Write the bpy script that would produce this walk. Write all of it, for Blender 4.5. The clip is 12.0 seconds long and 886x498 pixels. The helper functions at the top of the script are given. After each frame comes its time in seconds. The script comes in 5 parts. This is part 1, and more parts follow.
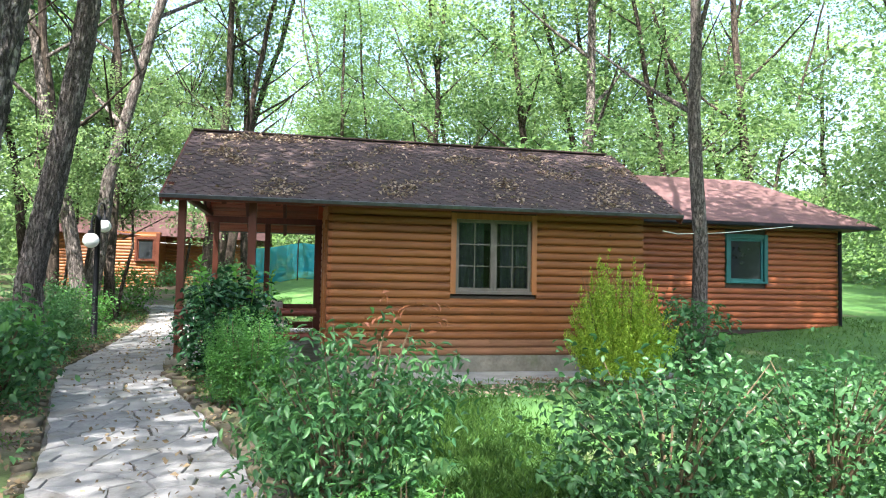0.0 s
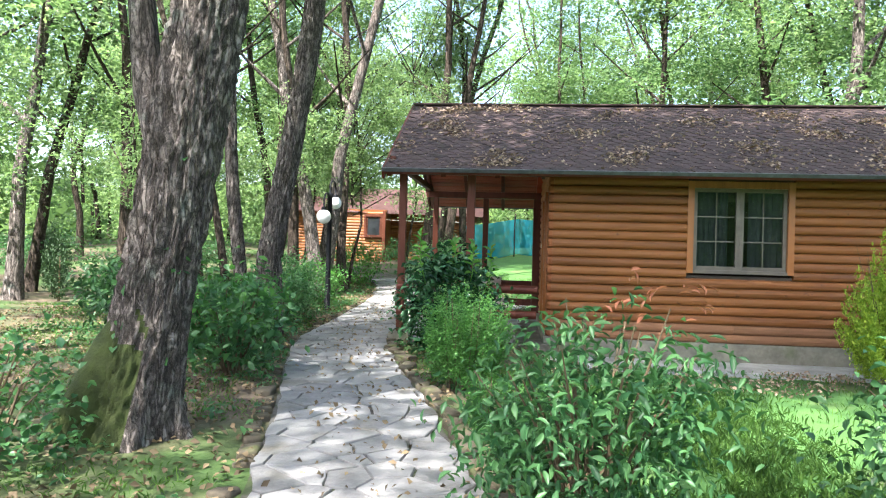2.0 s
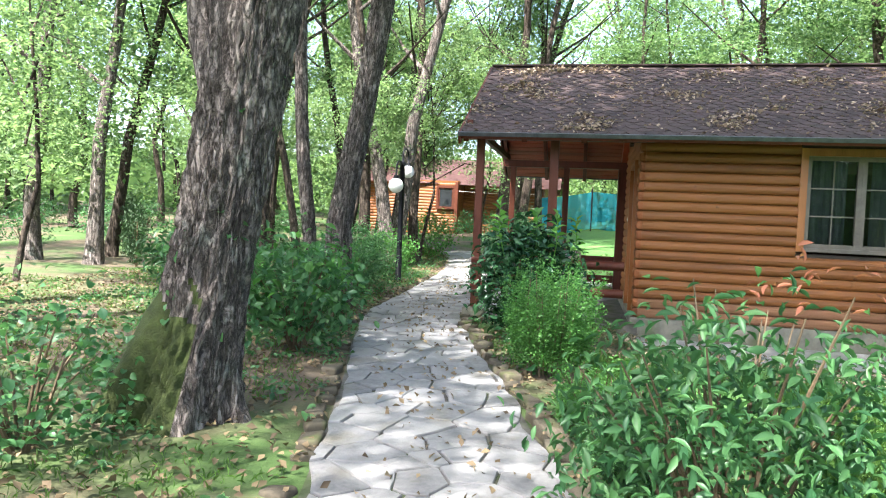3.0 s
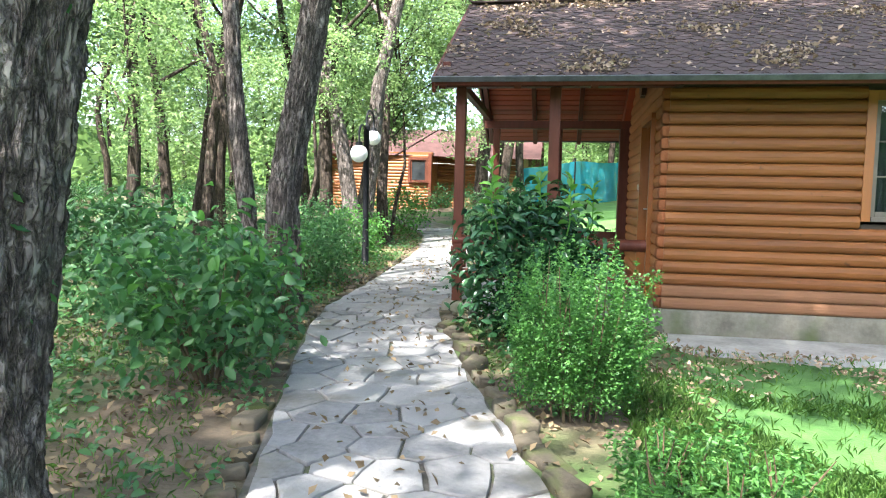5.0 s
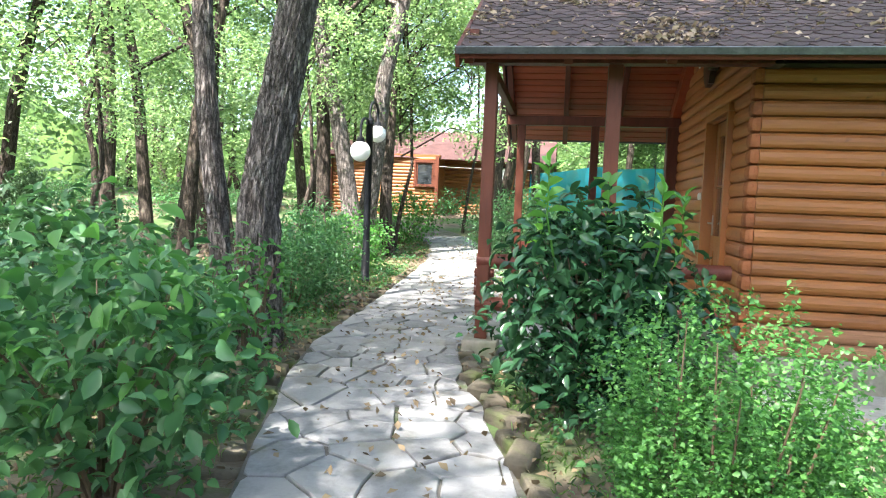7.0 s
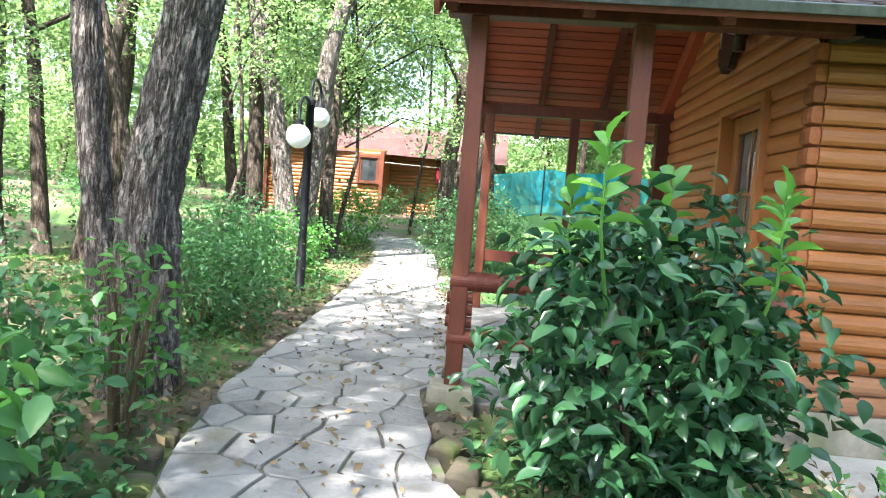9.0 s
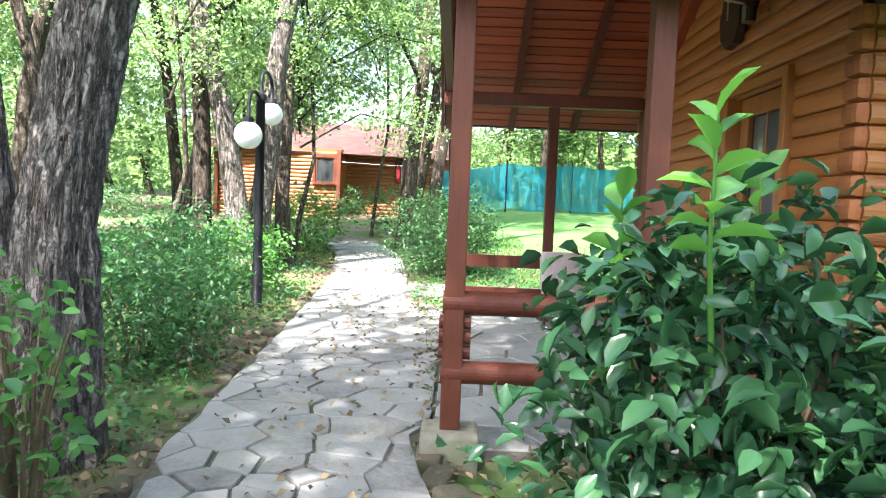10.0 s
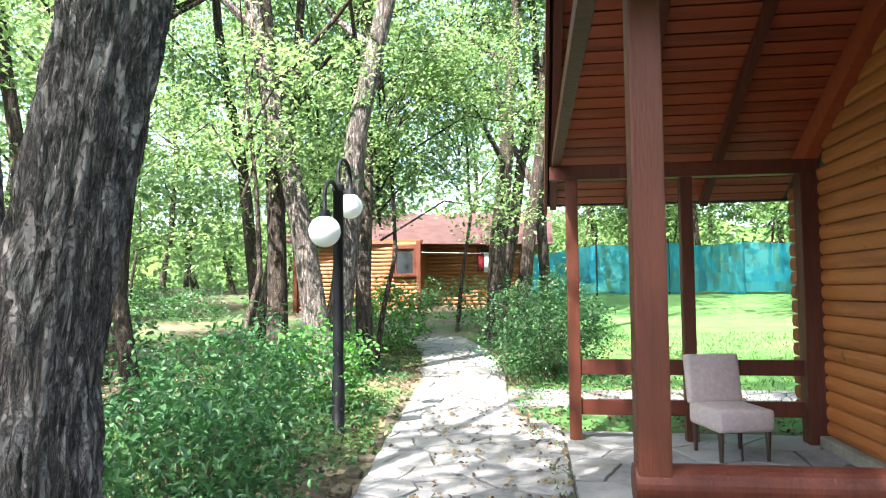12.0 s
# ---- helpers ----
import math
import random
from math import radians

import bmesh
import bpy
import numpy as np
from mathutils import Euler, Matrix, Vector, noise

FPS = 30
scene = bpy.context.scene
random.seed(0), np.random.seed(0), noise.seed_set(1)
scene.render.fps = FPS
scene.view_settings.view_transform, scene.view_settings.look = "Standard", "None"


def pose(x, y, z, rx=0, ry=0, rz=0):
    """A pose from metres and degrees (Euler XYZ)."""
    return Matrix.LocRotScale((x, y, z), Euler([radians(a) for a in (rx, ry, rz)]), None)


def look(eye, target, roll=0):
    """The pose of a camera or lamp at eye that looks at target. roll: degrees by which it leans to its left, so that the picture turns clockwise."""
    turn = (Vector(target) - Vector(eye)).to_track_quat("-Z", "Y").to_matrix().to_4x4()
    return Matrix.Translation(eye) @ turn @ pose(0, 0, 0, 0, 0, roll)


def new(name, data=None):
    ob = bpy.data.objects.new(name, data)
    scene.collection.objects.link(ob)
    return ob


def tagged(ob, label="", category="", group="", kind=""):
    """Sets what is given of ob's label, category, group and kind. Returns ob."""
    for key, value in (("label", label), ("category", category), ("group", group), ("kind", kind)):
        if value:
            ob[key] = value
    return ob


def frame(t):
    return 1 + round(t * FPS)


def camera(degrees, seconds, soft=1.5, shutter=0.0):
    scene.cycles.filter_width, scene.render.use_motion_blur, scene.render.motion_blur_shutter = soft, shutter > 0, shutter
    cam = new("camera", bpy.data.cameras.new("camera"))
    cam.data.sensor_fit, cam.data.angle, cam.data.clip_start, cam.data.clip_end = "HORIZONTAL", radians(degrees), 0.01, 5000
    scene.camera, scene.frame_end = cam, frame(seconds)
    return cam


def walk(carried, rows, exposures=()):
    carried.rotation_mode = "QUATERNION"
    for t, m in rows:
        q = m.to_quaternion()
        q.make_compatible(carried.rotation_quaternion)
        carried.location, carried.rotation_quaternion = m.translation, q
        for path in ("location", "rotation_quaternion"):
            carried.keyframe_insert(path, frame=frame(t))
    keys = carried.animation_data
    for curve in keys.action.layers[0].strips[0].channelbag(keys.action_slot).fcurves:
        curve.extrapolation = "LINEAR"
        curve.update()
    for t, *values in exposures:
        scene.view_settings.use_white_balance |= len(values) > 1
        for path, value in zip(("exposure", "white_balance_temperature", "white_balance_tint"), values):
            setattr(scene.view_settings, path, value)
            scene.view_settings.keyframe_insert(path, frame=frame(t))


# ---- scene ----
cam = camera(66.2, 12.0, soft=1.1)
PATH = [
    (0, (1.696, -10.573, 1.33), (2.11, -8.619, 1.418), 1.1),
    (0.5, (1.708, -10.511, 1.324), (1.913, -8.522, 1.372), 0.7),
    (1, (1.677, -10.43, 1.334), (1.693, -8.431, 1.37), 1.6),
    (1.5, (1.627, -10.219, 1.33), (1.508, -8.223, 1.284), 1.3),
    (2, (1.634, -9.879, 1.307), (1.427, -7.889, 1.313), 1.6),
    (2.5, (1.616, -9.591, 1.288), (1.262, -7.623, 1.237), 2.5),
    (2.7, (1.554, -9.48, 1.271), (1.146, -7.523, 1.209), 2.6),
    (4.3, (1.213, -7.998, 1.276), (0.825, -6.045, 1.097), 2.6),
    (4.5, (1.154, -7.799, 1.269), (0.808, -5.836, 1.105), 1.7),
    (5, (1.07, -7.339, 1.236), (0.739, -5.373, 1.086), 1.3),
    (5.5, (1.012, -6.967, 1.273), (0.573, -5.022, 1.112), 1.9),
    (6, (0.864, -6.521, 1.257), (0.461, -4.564, 1.181), 2.4),
    (6.5, (0.722, -6.129, 1.23), (0.353, -4.169, 1.079), 2.1),
    (7, (0.626, -5.721, 1.256), (0.288, -3.754, 1.12), 2.3),
    (7.2, (0.58, -5.587, 1.235), (0.277, -3.613, 1.126), 3.5),
    (8.8, (0.268, -4.397, 1.234), (0.128, -2.407, 1.084), 4.1),
    (9, (0.217, -4.276, 1.245), (0.058, -2.286, 1.118), 4.4),
    (9.5, (0.033, -3.916, 1.272), (-0.076, -1.921, 1.177), 2.7),
    (10, (-0.006, -3.498, 1.278), (-0.043, -1.502, 1.15), 2.3),
    (10.1, (-0.027, -3.394, 1.277), (-0.031, -1.398, 1.151), 3.5),
    (10.5, (-0.091, -3.189, 1.319), (-0.111, -1.191, 1.222), 4.1),
    (11, (-0.286, -2.855, 1.358), (-0.384, -0.858, 1.364), 2.0),
    (11.5, (-0.382, -2.57, 1.373), (-0.631, -0.586, 1.418), 0.9),
    (12, (-0.366, -2.267, 1.402), (-0.629, -0.288, 1.52), -0.5),
]
EXPOSURES = [(0.0, 2.28), (2.5, 2.45), (5.0, 2.78), (7.5, 2.98), (9.5, 3.28), (11.0, 3.25), (12.0, 2.92)]
walk(cam, [(t, look(eye, target, roll)) for t, eye, target, roll in PATH], EXPOSURES)

# ---- sky, sun, exposure ----
world = bpy.data.worlds.new("sky")
scene.world = world
world.use_nodes = True
wn = world.node_tree
sky = wn.nodes.new("ShaderNodeTexSky")
sky.sky_type, sky.sun_disc = 'NISHITA', False
SUN_EL, SUN_AZ = 56.0, 205.0     # degrees; azimuth clockwise from +y
sky.dust_density, sky.ozone_density = 3.0, 1.2
sky.sun_elevation, sky.sun_rotation = radians(SUN_EL), radians(SUN_AZ)
wn.nodes["Background"].inputs["Strength"].default_value = 0.15
wn.links.new(sky.outputs[0], wn.nodes["Background"].inputs["Color"])
sun = new("sun", bpy.data.lights.new("sun", 'SUN'))
sun.data.energy, sun.data.angle, sun.data.color = 5.0, radians(0.6), (1.0, 0.97, 0.93)
sun_from = Vector((math.sin(radians(SUN_AZ)) * math.cos(radians(SUN_EL)), math.cos(radians(SUN_AZ)) * math.cos(radians(SUN_EL)), math.sin(radians(SUN_EL))))
sun.matrix_world = look(sun_from * 40, (0, 0, 0))

rng = np.random.default_rng(7)


# ---- materials ----
def mat(name, dark, light, rough=0.7, scale=8.0, bump=0.2, stretch=(1, 1, 1), fine=6.0, metal=0.0, spec=0.4, third=None, third_scale=1.3, third_cut=(0.5, 0.62), per=None):
    m = bpy.data.materials.new(name)
    m.use_nodes = True
    nt = m.node_tree
    b = nt.nodes["Principled BSDF"]
    b.inputs["Roughness"].default_value, b.inputs["Metallic"].default_value = rough, metal
    b.inputs["Specular IOR Level"].default_value = spec
    co = nt.nodes.new("ShaderNodeTexCoord")
    geo = nt.nodes.new("ShaderNodeNewGeometry")
    mp = nt.nodes.new("ShaderNodeMapping")
    mp.inputs["Scale"].default_value = stretch
    nt.links.new(geo.outputs["Position"], mp.inputs["Vector"])
    n1 = nt.nodes.new("ShaderNodeTexNoise")
    n1.inputs["Scale"].default_value, n1.inputs["Detail"].default_value = scale, 5
    n2 = nt.nodes.new("ShaderNodeTexNoise")
    n2.inputs["Scale"].default_value, n2.inputs["Detail"].default_value = scale * fine, 3
    for n in (n1, n2):
        nt.links.new(mp.outputs[0], n.inputs["Vector"])
    add = nt.nodes.new("ShaderNodeMath")
    add.operation = 'MULTIPLY_ADD'
    nt.links.new(n2.outputs["Fac"], add.inputs[0])
    add.inputs[1].default_value = 0.45
    nt.links.new(n1.outputs["Fac"], add.inputs[2])
    value = add.outputs[0]
    if per:
        src = nt.nodes.new("ShaderNodeObjectInfo").outputs["Random"] if per == "object" else geo.outputs["Random Per Island"]
        a2 = nt.nodes.new("ShaderNodeMath")
        a2.operation = 'MULTIPLY_ADD'
        nt.links.new(src, a2.inputs[0])
        a2.inputs[1].default_value = 0.5
        nt.links.new(value, a2.inputs[2])
        value = a2.outputs[0]
    ramp = nt.nodes.new("ShaderNodeValToRGB")
    lo, hi = (0.45, 1.2) if per else (0.45, 1.0)
    ramp.color_ramp.elements[0].position, ramp.color_ramp.elements[1].position = lo * 0.9, min(1.0, hi)
    ramp.color_ramp.elements[0].color, ramp.color_ramp.elements[1].color = (*dark, 1), (*light, 1)
    nt.links.new(value, ramp.inputs[0])
    colour = ramp.outputs[0]
    if third:
        n3 = nt.nodes.new("ShaderNodeTexNoise")
        n3.inputs["Scale"].default_value, n3.inputs["Detail"].default_value = third_scale, 4
        nt.links.new(geo.outputs["Position"], n3.inputs["Vector"])
        cut = nt.nodes.new("ShaderNodeMapRange")
        cut.inputs["From Min"].default_value, cut.inputs["From Max"].default_value = third_cut
        nt.links.new(n3.outputs["Fac"], cut.inputs["Value"])
        mix = nt.nodes.new("ShaderNodeMix")
        mix.data_type = 'RGBA'
        nt.links.new(cut.outputs[0], mix.inputs["Factor"])
        nt.links.new(colour, mix.inputs["A"])
        mix.inputs["B"].default_value = (*third, 1)
        colour = mix.outputs["Result"]
    nt.links.new(colour, b.inputs["Base Color"])
    if bump:
        bp = nt.nodes.new("ShaderNodeBump")
        bp.inputs["Strength"].default_value, bp.inputs["Distance"].default_value = bump, 0.03
        nt.links.new(add.outputs[0], bp.inputs["Height"])
        nt.links.new(bp.outputs[0], b.inputs["Normal"])
    return m


def leaf_mat(name, dark, light, gloss=0.45, through_light=0.45, third=None):
    m = bpy.data.materials.new(name)
    m.use_nodes = True
    nt = m.node_tree
    b = nt.nodes["Principled BSDF"]
    b.inputs["Roughness"].default_value = gloss
    b.inputs["Specular IOR Level"].default_value = 0.35
    geo = nt.nodes.new("ShaderNodeNewGeometry")
    ramp = nt.nodes.new("ShaderNodeValToRGB")
    ramp.color_ramp.elements[0].color, ramp.color_ramp.elements[1].color = (*dark, 1), (*light, 1)
    if third:
        e = ramp.color_ramp.elements.new(0.93)
        e.color = (*light, 1)
        ramp.color_ramp.elements[2].color = (*third, 1)
    nt.links.new(geo.outputs["Random Per Island"], ramp.inputs[0])
    nt.links.new(ramp.outputs[0], b.inputs["Base Color"])
    tr = nt.nodes.new("ShaderNodeBsdfTranslucent")
    gain = nt.nodes.new("ShaderNodeMix")
    gain.data_type, gain.blend_type = 'RGBA', 'MULTIPLY'
    gain.inputs["Factor"].default_value = 1.0
    nt.links.new(ramp.outputs[0], gain.inputs["A"])
    gain.inputs["B"].default_value = (1.5, 1.55, 1.15, 1)
    nt.links.new(gain.outputs["Result"], tr.inputs["Color"])
    mx = nt.nodes.new("ShaderNodeMixShader")
    mx.inputs[0].default_value = through_light
    nt.links.new(b.outputs[0], mx.inputs[1])
    nt.links.new(tr.outputs[0], mx.inputs[2])
    nt.links.new(mx.outputs[0], nt.nodes["Material Output"].inputs["Surface"])
    return m


def glass_mat(name, tint, rough=0.02):
    m = bpy.data.materials.new(name)
    m.use_nodes = True
    b = m.node_tree.nodes["Principled BSDF"]
    b.inputs["Base Color"].default_value = (*tint, 1)
    b.inputs["Roughness"].default_value = rough
    b.inputs["Transmission Weight"].default_value = 1.0
    b.inputs["IOR"].default_value = 1.45
    return m


def bark_mat(name, crack, dark, light, scale, squash, lichen=(0.2, 0.21, 0.18), lichen_cut=(0.6, 0.72)):
    """Furrowed bark: upright ridges broken across into plates."""
    m = mat(name, dark, light, 0.95, 14, 0.0, (1.3, 1.3, 0.6), fine=5, third=lichen, third_scale=4.5, third_cut=lichen_cut, spec=0.2)
    nt = m.node_tree
    b = nt.nodes["Principled BSDF"]
    geo = nt.nodes.new("ShaderNodeNewGeometry")

    def field(stretch, sc, low, high, distort):
        mp = nt.nodes.new("ShaderNodeMapping")
        mp.inputs["Scale"].default_value = (1, 1, stretch)
        nt.links.new(geo.outputs["Position"], mp.inputs["Vector"])
        n = nt.nodes.new("ShaderNodeTexNoise")
        n.inputs["Scale"].default_value, n.inputs["Detail"].default_value = sc, 5
        n.inputs["Roughness"].default_value, n.inputs["Distortion"].default_value = 0.62, distort
        nt.links.new(mp.outputs[0], n.inputs["Vector"])
        away = nt.nodes.new("ShaderNodeMath")
        away.operation = 'SUBTRACT'
        nt.links.new(n.outputs["Fac"], away.inputs[0])
        away.inputs[1].default_value = 0.5
        size = nt.nodes.new("ShaderNodeMath")
        size.operation = 'ABSOLUTE'
        nt.links.new(away.outputs[0], size.inputs[0])
        cut = nt.nodes.new("ShaderNodeMapRange")
        cut.inputs["From Min"].default_value, cut.inputs["From Max"].default_value = low, high
        nt.links.new(size.outputs[0], cut.inputs["Value"])
        return cut.outputs[0]
    both = nt.nodes.new("ShaderNodeMath")
    both.operation = 'MULTIPLY'
    nt.links.new(field(squash, scale, -0.02, 0.09, 0.5), both.inputs[0])
    nt.links.new(field(0.8, scale * 0.8, -0.06, 0.05, 0.2), both.inputs[1])
    mix = nt.nodes.new("ShaderNodeMix")
    mix.data_type = 'RGBA'
    nt.links.new(both.outputs[0], mix.inputs["Factor"])
    mix.inputs["A"].default_value = (*crack, 1)
    old = b.inputs["Base Color"].links[0].from_socket
    nt.links.new(old, mix.inputs["B"])
    nt.links.new(mix.outputs["Result"], b.inputs["Base Color"])
    bp = nt.nodes.new("ShaderNodeBump")
    bp.inputs["Strength"].default_value, bp.inputs["Distance"].default_value = 0.9, 0.025
    nt.links.new(both.outputs[0], bp.inputs["Height"])
    nt.links.new(bp.outputs[0], b.inputs["Normal"])
    return m



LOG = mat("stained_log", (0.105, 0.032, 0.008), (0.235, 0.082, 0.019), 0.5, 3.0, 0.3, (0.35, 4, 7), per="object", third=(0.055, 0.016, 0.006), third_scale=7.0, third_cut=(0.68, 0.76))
# same stain, lighter: the west wall's stronger light is put into its colour
LOG_LIT_W = mat("stained_log_end_wall", (0.165, 0.046, 0.011), (0.345, 0.112, 0.027), 0.5, 3.0, 0.3, (4, 0.35, 7), per="object", third=(0.07, 0.02, 0.007), third_scale=7.0, third_cut=(0.68, 0.76))
LOG_WORN = mat("weathered_low_log", (0.10, 0.045, 0.022), (0.24, 0.115, 0.06), 0.75, 3.0, 0.3, (0.4, 4, 7), spec=0.2, per="object")
LOG_DARK = mat("dark_stained_log", (0.11, 0.029, 0.011), (0.25, 0.07, 0.023), 0.55, 3.0, 0.25, (0.35, 4, 7), per="object")
LOGEND = mat("log_end_grain", (0.10, 0.026, 0.008), (0.24, 0.075, 0.022), 0.75, 9, 0.3, per="object")
MAHOG = mat("mahogany_stain", (0.045, 0.011, 0.007), (0.09, 0.022, 0.012), 0.55, 3, 0.25, (6, 6, 0.8), spec=0.25, per="object")
BOARD = mat("soffit_board", (0.11, 0.018, 0.007), (0.30, 0.055, 0.02), 0.55, 2.5, 0.25, (0.5, 8, 8), per="object")
FRAMEWOOD = mat("varnished_frame_wood", (0.17, 0.058, 0.015), (0.31, 0.112, 0.029), 0.4, 3, 0.15, (6, 6, 0.6), per="object")
SASH = mat("painted_sash", (0.085, 0.07, 0.055), (0.15, 0.125, 0.095), 0.5, 6, 0.1)
CONCRETE = mat("weathered_concrete", (0.11, 0.10, 0.075), (0.26, 0.24, 0.19), 0.9, 4, 0.35, third=(0.10, 0.12, 0.05), third_scale=2.2, third_cut=(0.55, 0.75))
SHINGLE = mat("asphalt_shingle", (0.03, 0.02, 0.019), (0.07, 0.046, 0.044), 0.95, 5, 0.4, fine=22, per="object")
SHINGLE_REST = mat("asphalt_shingle_rest", (0.03, 0.02, 0.019), (0.07, 0.046, 0.044), 0.95, 5, 0.4, fine=22, per="island")
RED_ROOF = mat("reddish_shingle", (0.05, 0.026, 0.025), (0.13, 0.068, 0.064), 0.9, 3, 0.3, fine=15, per="island")
FLASH = mat("grey_metal_flashing", (0.05, 0.052, 0.055), (0.12, 0.125, 0.13), 0.45, 9, 0.1, metal=0.5)
STONE = mat("grey_flagstone", (0.075, 0.074, 0.074), (0.205, 0.20, 0.198), 0.85, 4.5, 0.45, fine=7, per="object", third=(0.13, 0.115, 0.085), third_scale=2.4, third_cut=(0.56, 0.75))
PALE = mat("pale_concrete", (0.22, 0.215, 0.20), (0.46, 0.45, 0.43), 0.85, 3, 0.3, fine=9)
JOINT = mat("mortar_and_soil", (0.035, 0.031, 0.025), (0.12, 0.11, 0.095), 0.95, 5, 0.4, third=(0.04, 0.055, 0.02), third_scale=3)
KERB = mat("mossy_kerb_stone", (0.022, 0.018, 0.012), (0.085, 0.07, 0.048), 0.9, 6, 0.5, third=(0.06, 0.075, 0.02), third_scale=4, third_cut=(0.5, 0.68), per="object")
SOIL = mat("forest_floor", (0.04, 0.029, 0.019), (0.15, 0.112, 0.074), 0.95, 3.0, 0.6, fine=10, third=(0.045, 0.085, 0.02), third_scale=0.55, third_cut=(0.42, 0.58))
LAWN = mat("lawn_ground", (0.026, 0.08, 0.017), (0.07, 0.165, 0.035), 0.9, 2.0, 0.5, fine=20, third=(0.14, 0.12, 0.065), third_scale=0.5, third_cut=(0.6, 0.75))
BARK = bark_mat("furrowed_bark", (0.014, 0.011, 0.009), (0.075, 0.061, 0.053), (0.31, 0.265, 0.24), 17, 0.2)
BARK_FAR = bark_mat("dark_bark", (0.012, 0.009, 0.007), (0.035, 0.027, 0.02), (0.13, 0.10, 0.08), 13, 0.22, (0.1, 0.11, 0.075), (0.62, 0.8))
MOSS = mat("green_moss", (0.016, 0.024, 0.006), (0.045, 0.06, 0.013), 0.95, 14, 0.8)
STEM = mat("shrub_stem", (0.05, 0.035, 0.018), (0.13, 0.09, 0.05), 0.8, 12, 0.2)
LEAF_TREE = leaf_mat("tree_leaf", (0.05, 0.105, 0.042), (0.145, 0.225, 0.105), 0.5, 0.52)
LEAF_TREE2 = leaf_mat("yellow_green_tree_leaf", (0.08, 0.145, 0.06), (0.20, 0.285, 0.135), 0.5, 0.52)
LEAF_DARK = leaf_mat("dark_shrub_leaf", (0.022, 0.068, 0.027), (0.065, 0.15, 0.055), 0.4, 0.3)
LEAF_LAUREL = leaf_mat("laurel_leaf", (0.011, 0.042, 0.019), (0.034, 0.095, 0.036), 0.22, 0.18)
LEAF_LAUREL_NEW = leaf_mat("fresh_laurel_leaf", (0.06, 0.17, 0.03), (0.12, 0.28, 0.055), 0.25, 0.4)
LEAF_SPIREA = leaf_mat("bright_small_leaf", (0.03, 0.105, 0.024), (0.09, 0.225, 0.05), 0.5, 0.4)
LEAF_MID = leaf_mat("mid_green_leaf", (0.026, 0.088, 0.034), (0.08, 0.19, 0.066), 0.42, 0.35)
LEAF_RED = leaf_mat("red_young_leaf", (0.22, 0.07, 0.04), (0.34, 0.13, 0.08), 0.4, 0.4)
LEAF_THUJA = leaf_mat("golden_conifer_spray", (0.13, 0.22, 0.02), (0.36, 0.46, 0.06), 0.6, 0.35)
LEAF_CONIFER = leaf_mat("dark_conifer_spray", (0.015, 0.04, 0.014), (0.04, 0.085, 0.03), 0.6, 0.2)
GRASS = leaf_mat("grass_blade", (0.04, 0.10, 0.02), (0.12, 0.22, 0.05), 0.6, 0.45)
LITTER = leaf_mat("fallen_brown_leaf", (0.16, 0.10, 0.065), (0.46, 0.35, 0.26), 0.8, 0.1)
LITTER_DARK = leaf_mat("dark_fallen_leaf", (0.07, 0.05, 0.03), (0.22, 0.16, 0.09), 0.8, 0.1)
IRON = mat("black_painted_iron", (0.005, 0.0055, 0.007), (0.010, 0.011, 0.013), 0.5, 8, 0.05, spec=0.12)
GLOBE = mat("white_opal_globe", (0.78, 0.78, 0.77), (0.84, 0.84, 0.83), 0.25, 2, 0)
FABRIC = mat("grey_beige_upholstery", (0.30, 0.245, 0.235), (0.42, 0.35, 0.335), 0.9, 30, 0.15, fine=8)
DARKWOOD = mat("dark_turned_leg", (0.02, 0.012, 0.008), (0.05, 0.03, 0.02), 0.4, 6, 0.1)
STEEL = mat("brushed_steel", (0.45, 0.45, 0.45), (0.6, 0.6, 0.6), 0.3, 20, 0, metal=1.0)
WHITE = mat("offwhite_plastic", (0.62, 0.6, 0.54), (0.7, 0.68, 0.62), 0.4, 5, 0)
TEALWOOD = mat("teal_painted_wood", (0.006, 0.07, 0.065), (0.015, 0.12, 0.11), 0.5, 6, 0.15)
NET = leaf_mat("teal_shade_net", (0.0, 0.17, 0.25), (0.005, 0.26, 0.35), 0.8, 0.45)
nt = NET.node_tree
see = nt.nodes.new("ShaderNodeBsdfTransparent")
blend = nt.nodes.new("ShaderNodeMixShader")
blend.inputs[0].default_value = 0.13
weave = nt.nodes["Material Output"].inputs["Surface"].links[0].from_socket
nt.links.new(weave, blend.inputs[1])
nt.links.new(see.outputs[0], blend.inputs[2])
nt.links.new(blend.outputs[0], nt.nodes["Material Output"].inputs["Surface"])
GLASS = glass_mat("window_glass", (0.9, 0.95, 0.95))
# opaque panes: the unlit room behind is painted into their dark colour
UNLIT_PANE = mat("dark_window_glass", (0.012, 0.014, 0.016), (0.03, 0.034, 0.038), 0.06, 1.5, 0.0, spec=0.6)
# inner wall faces; the room's lack of light is put into this dark brown
INSIDE = mat("dim_interior", (0.035, 0.025, 0.018), (0.07, 0.05, 0.035), 0.8, 2, 0)
# curtain grey darkened: the dimness behind the glass is put into the cloth
DIMMED_CURTAIN = mat("dim_net_curtain", (0.05, 0.055, 0.062), (0.10, 0.108, 0.12), 0.9, 9, 0.1)
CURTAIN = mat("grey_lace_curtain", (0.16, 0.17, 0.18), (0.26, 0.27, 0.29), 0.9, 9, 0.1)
POSTWOOD = mat("red_brown_post", (0.042, 0.013, 0.008), (0.088, 0.026, 0.014), 0.55, 3, 0.2, (7, 7, 0.7), spec=0.2, per="object")


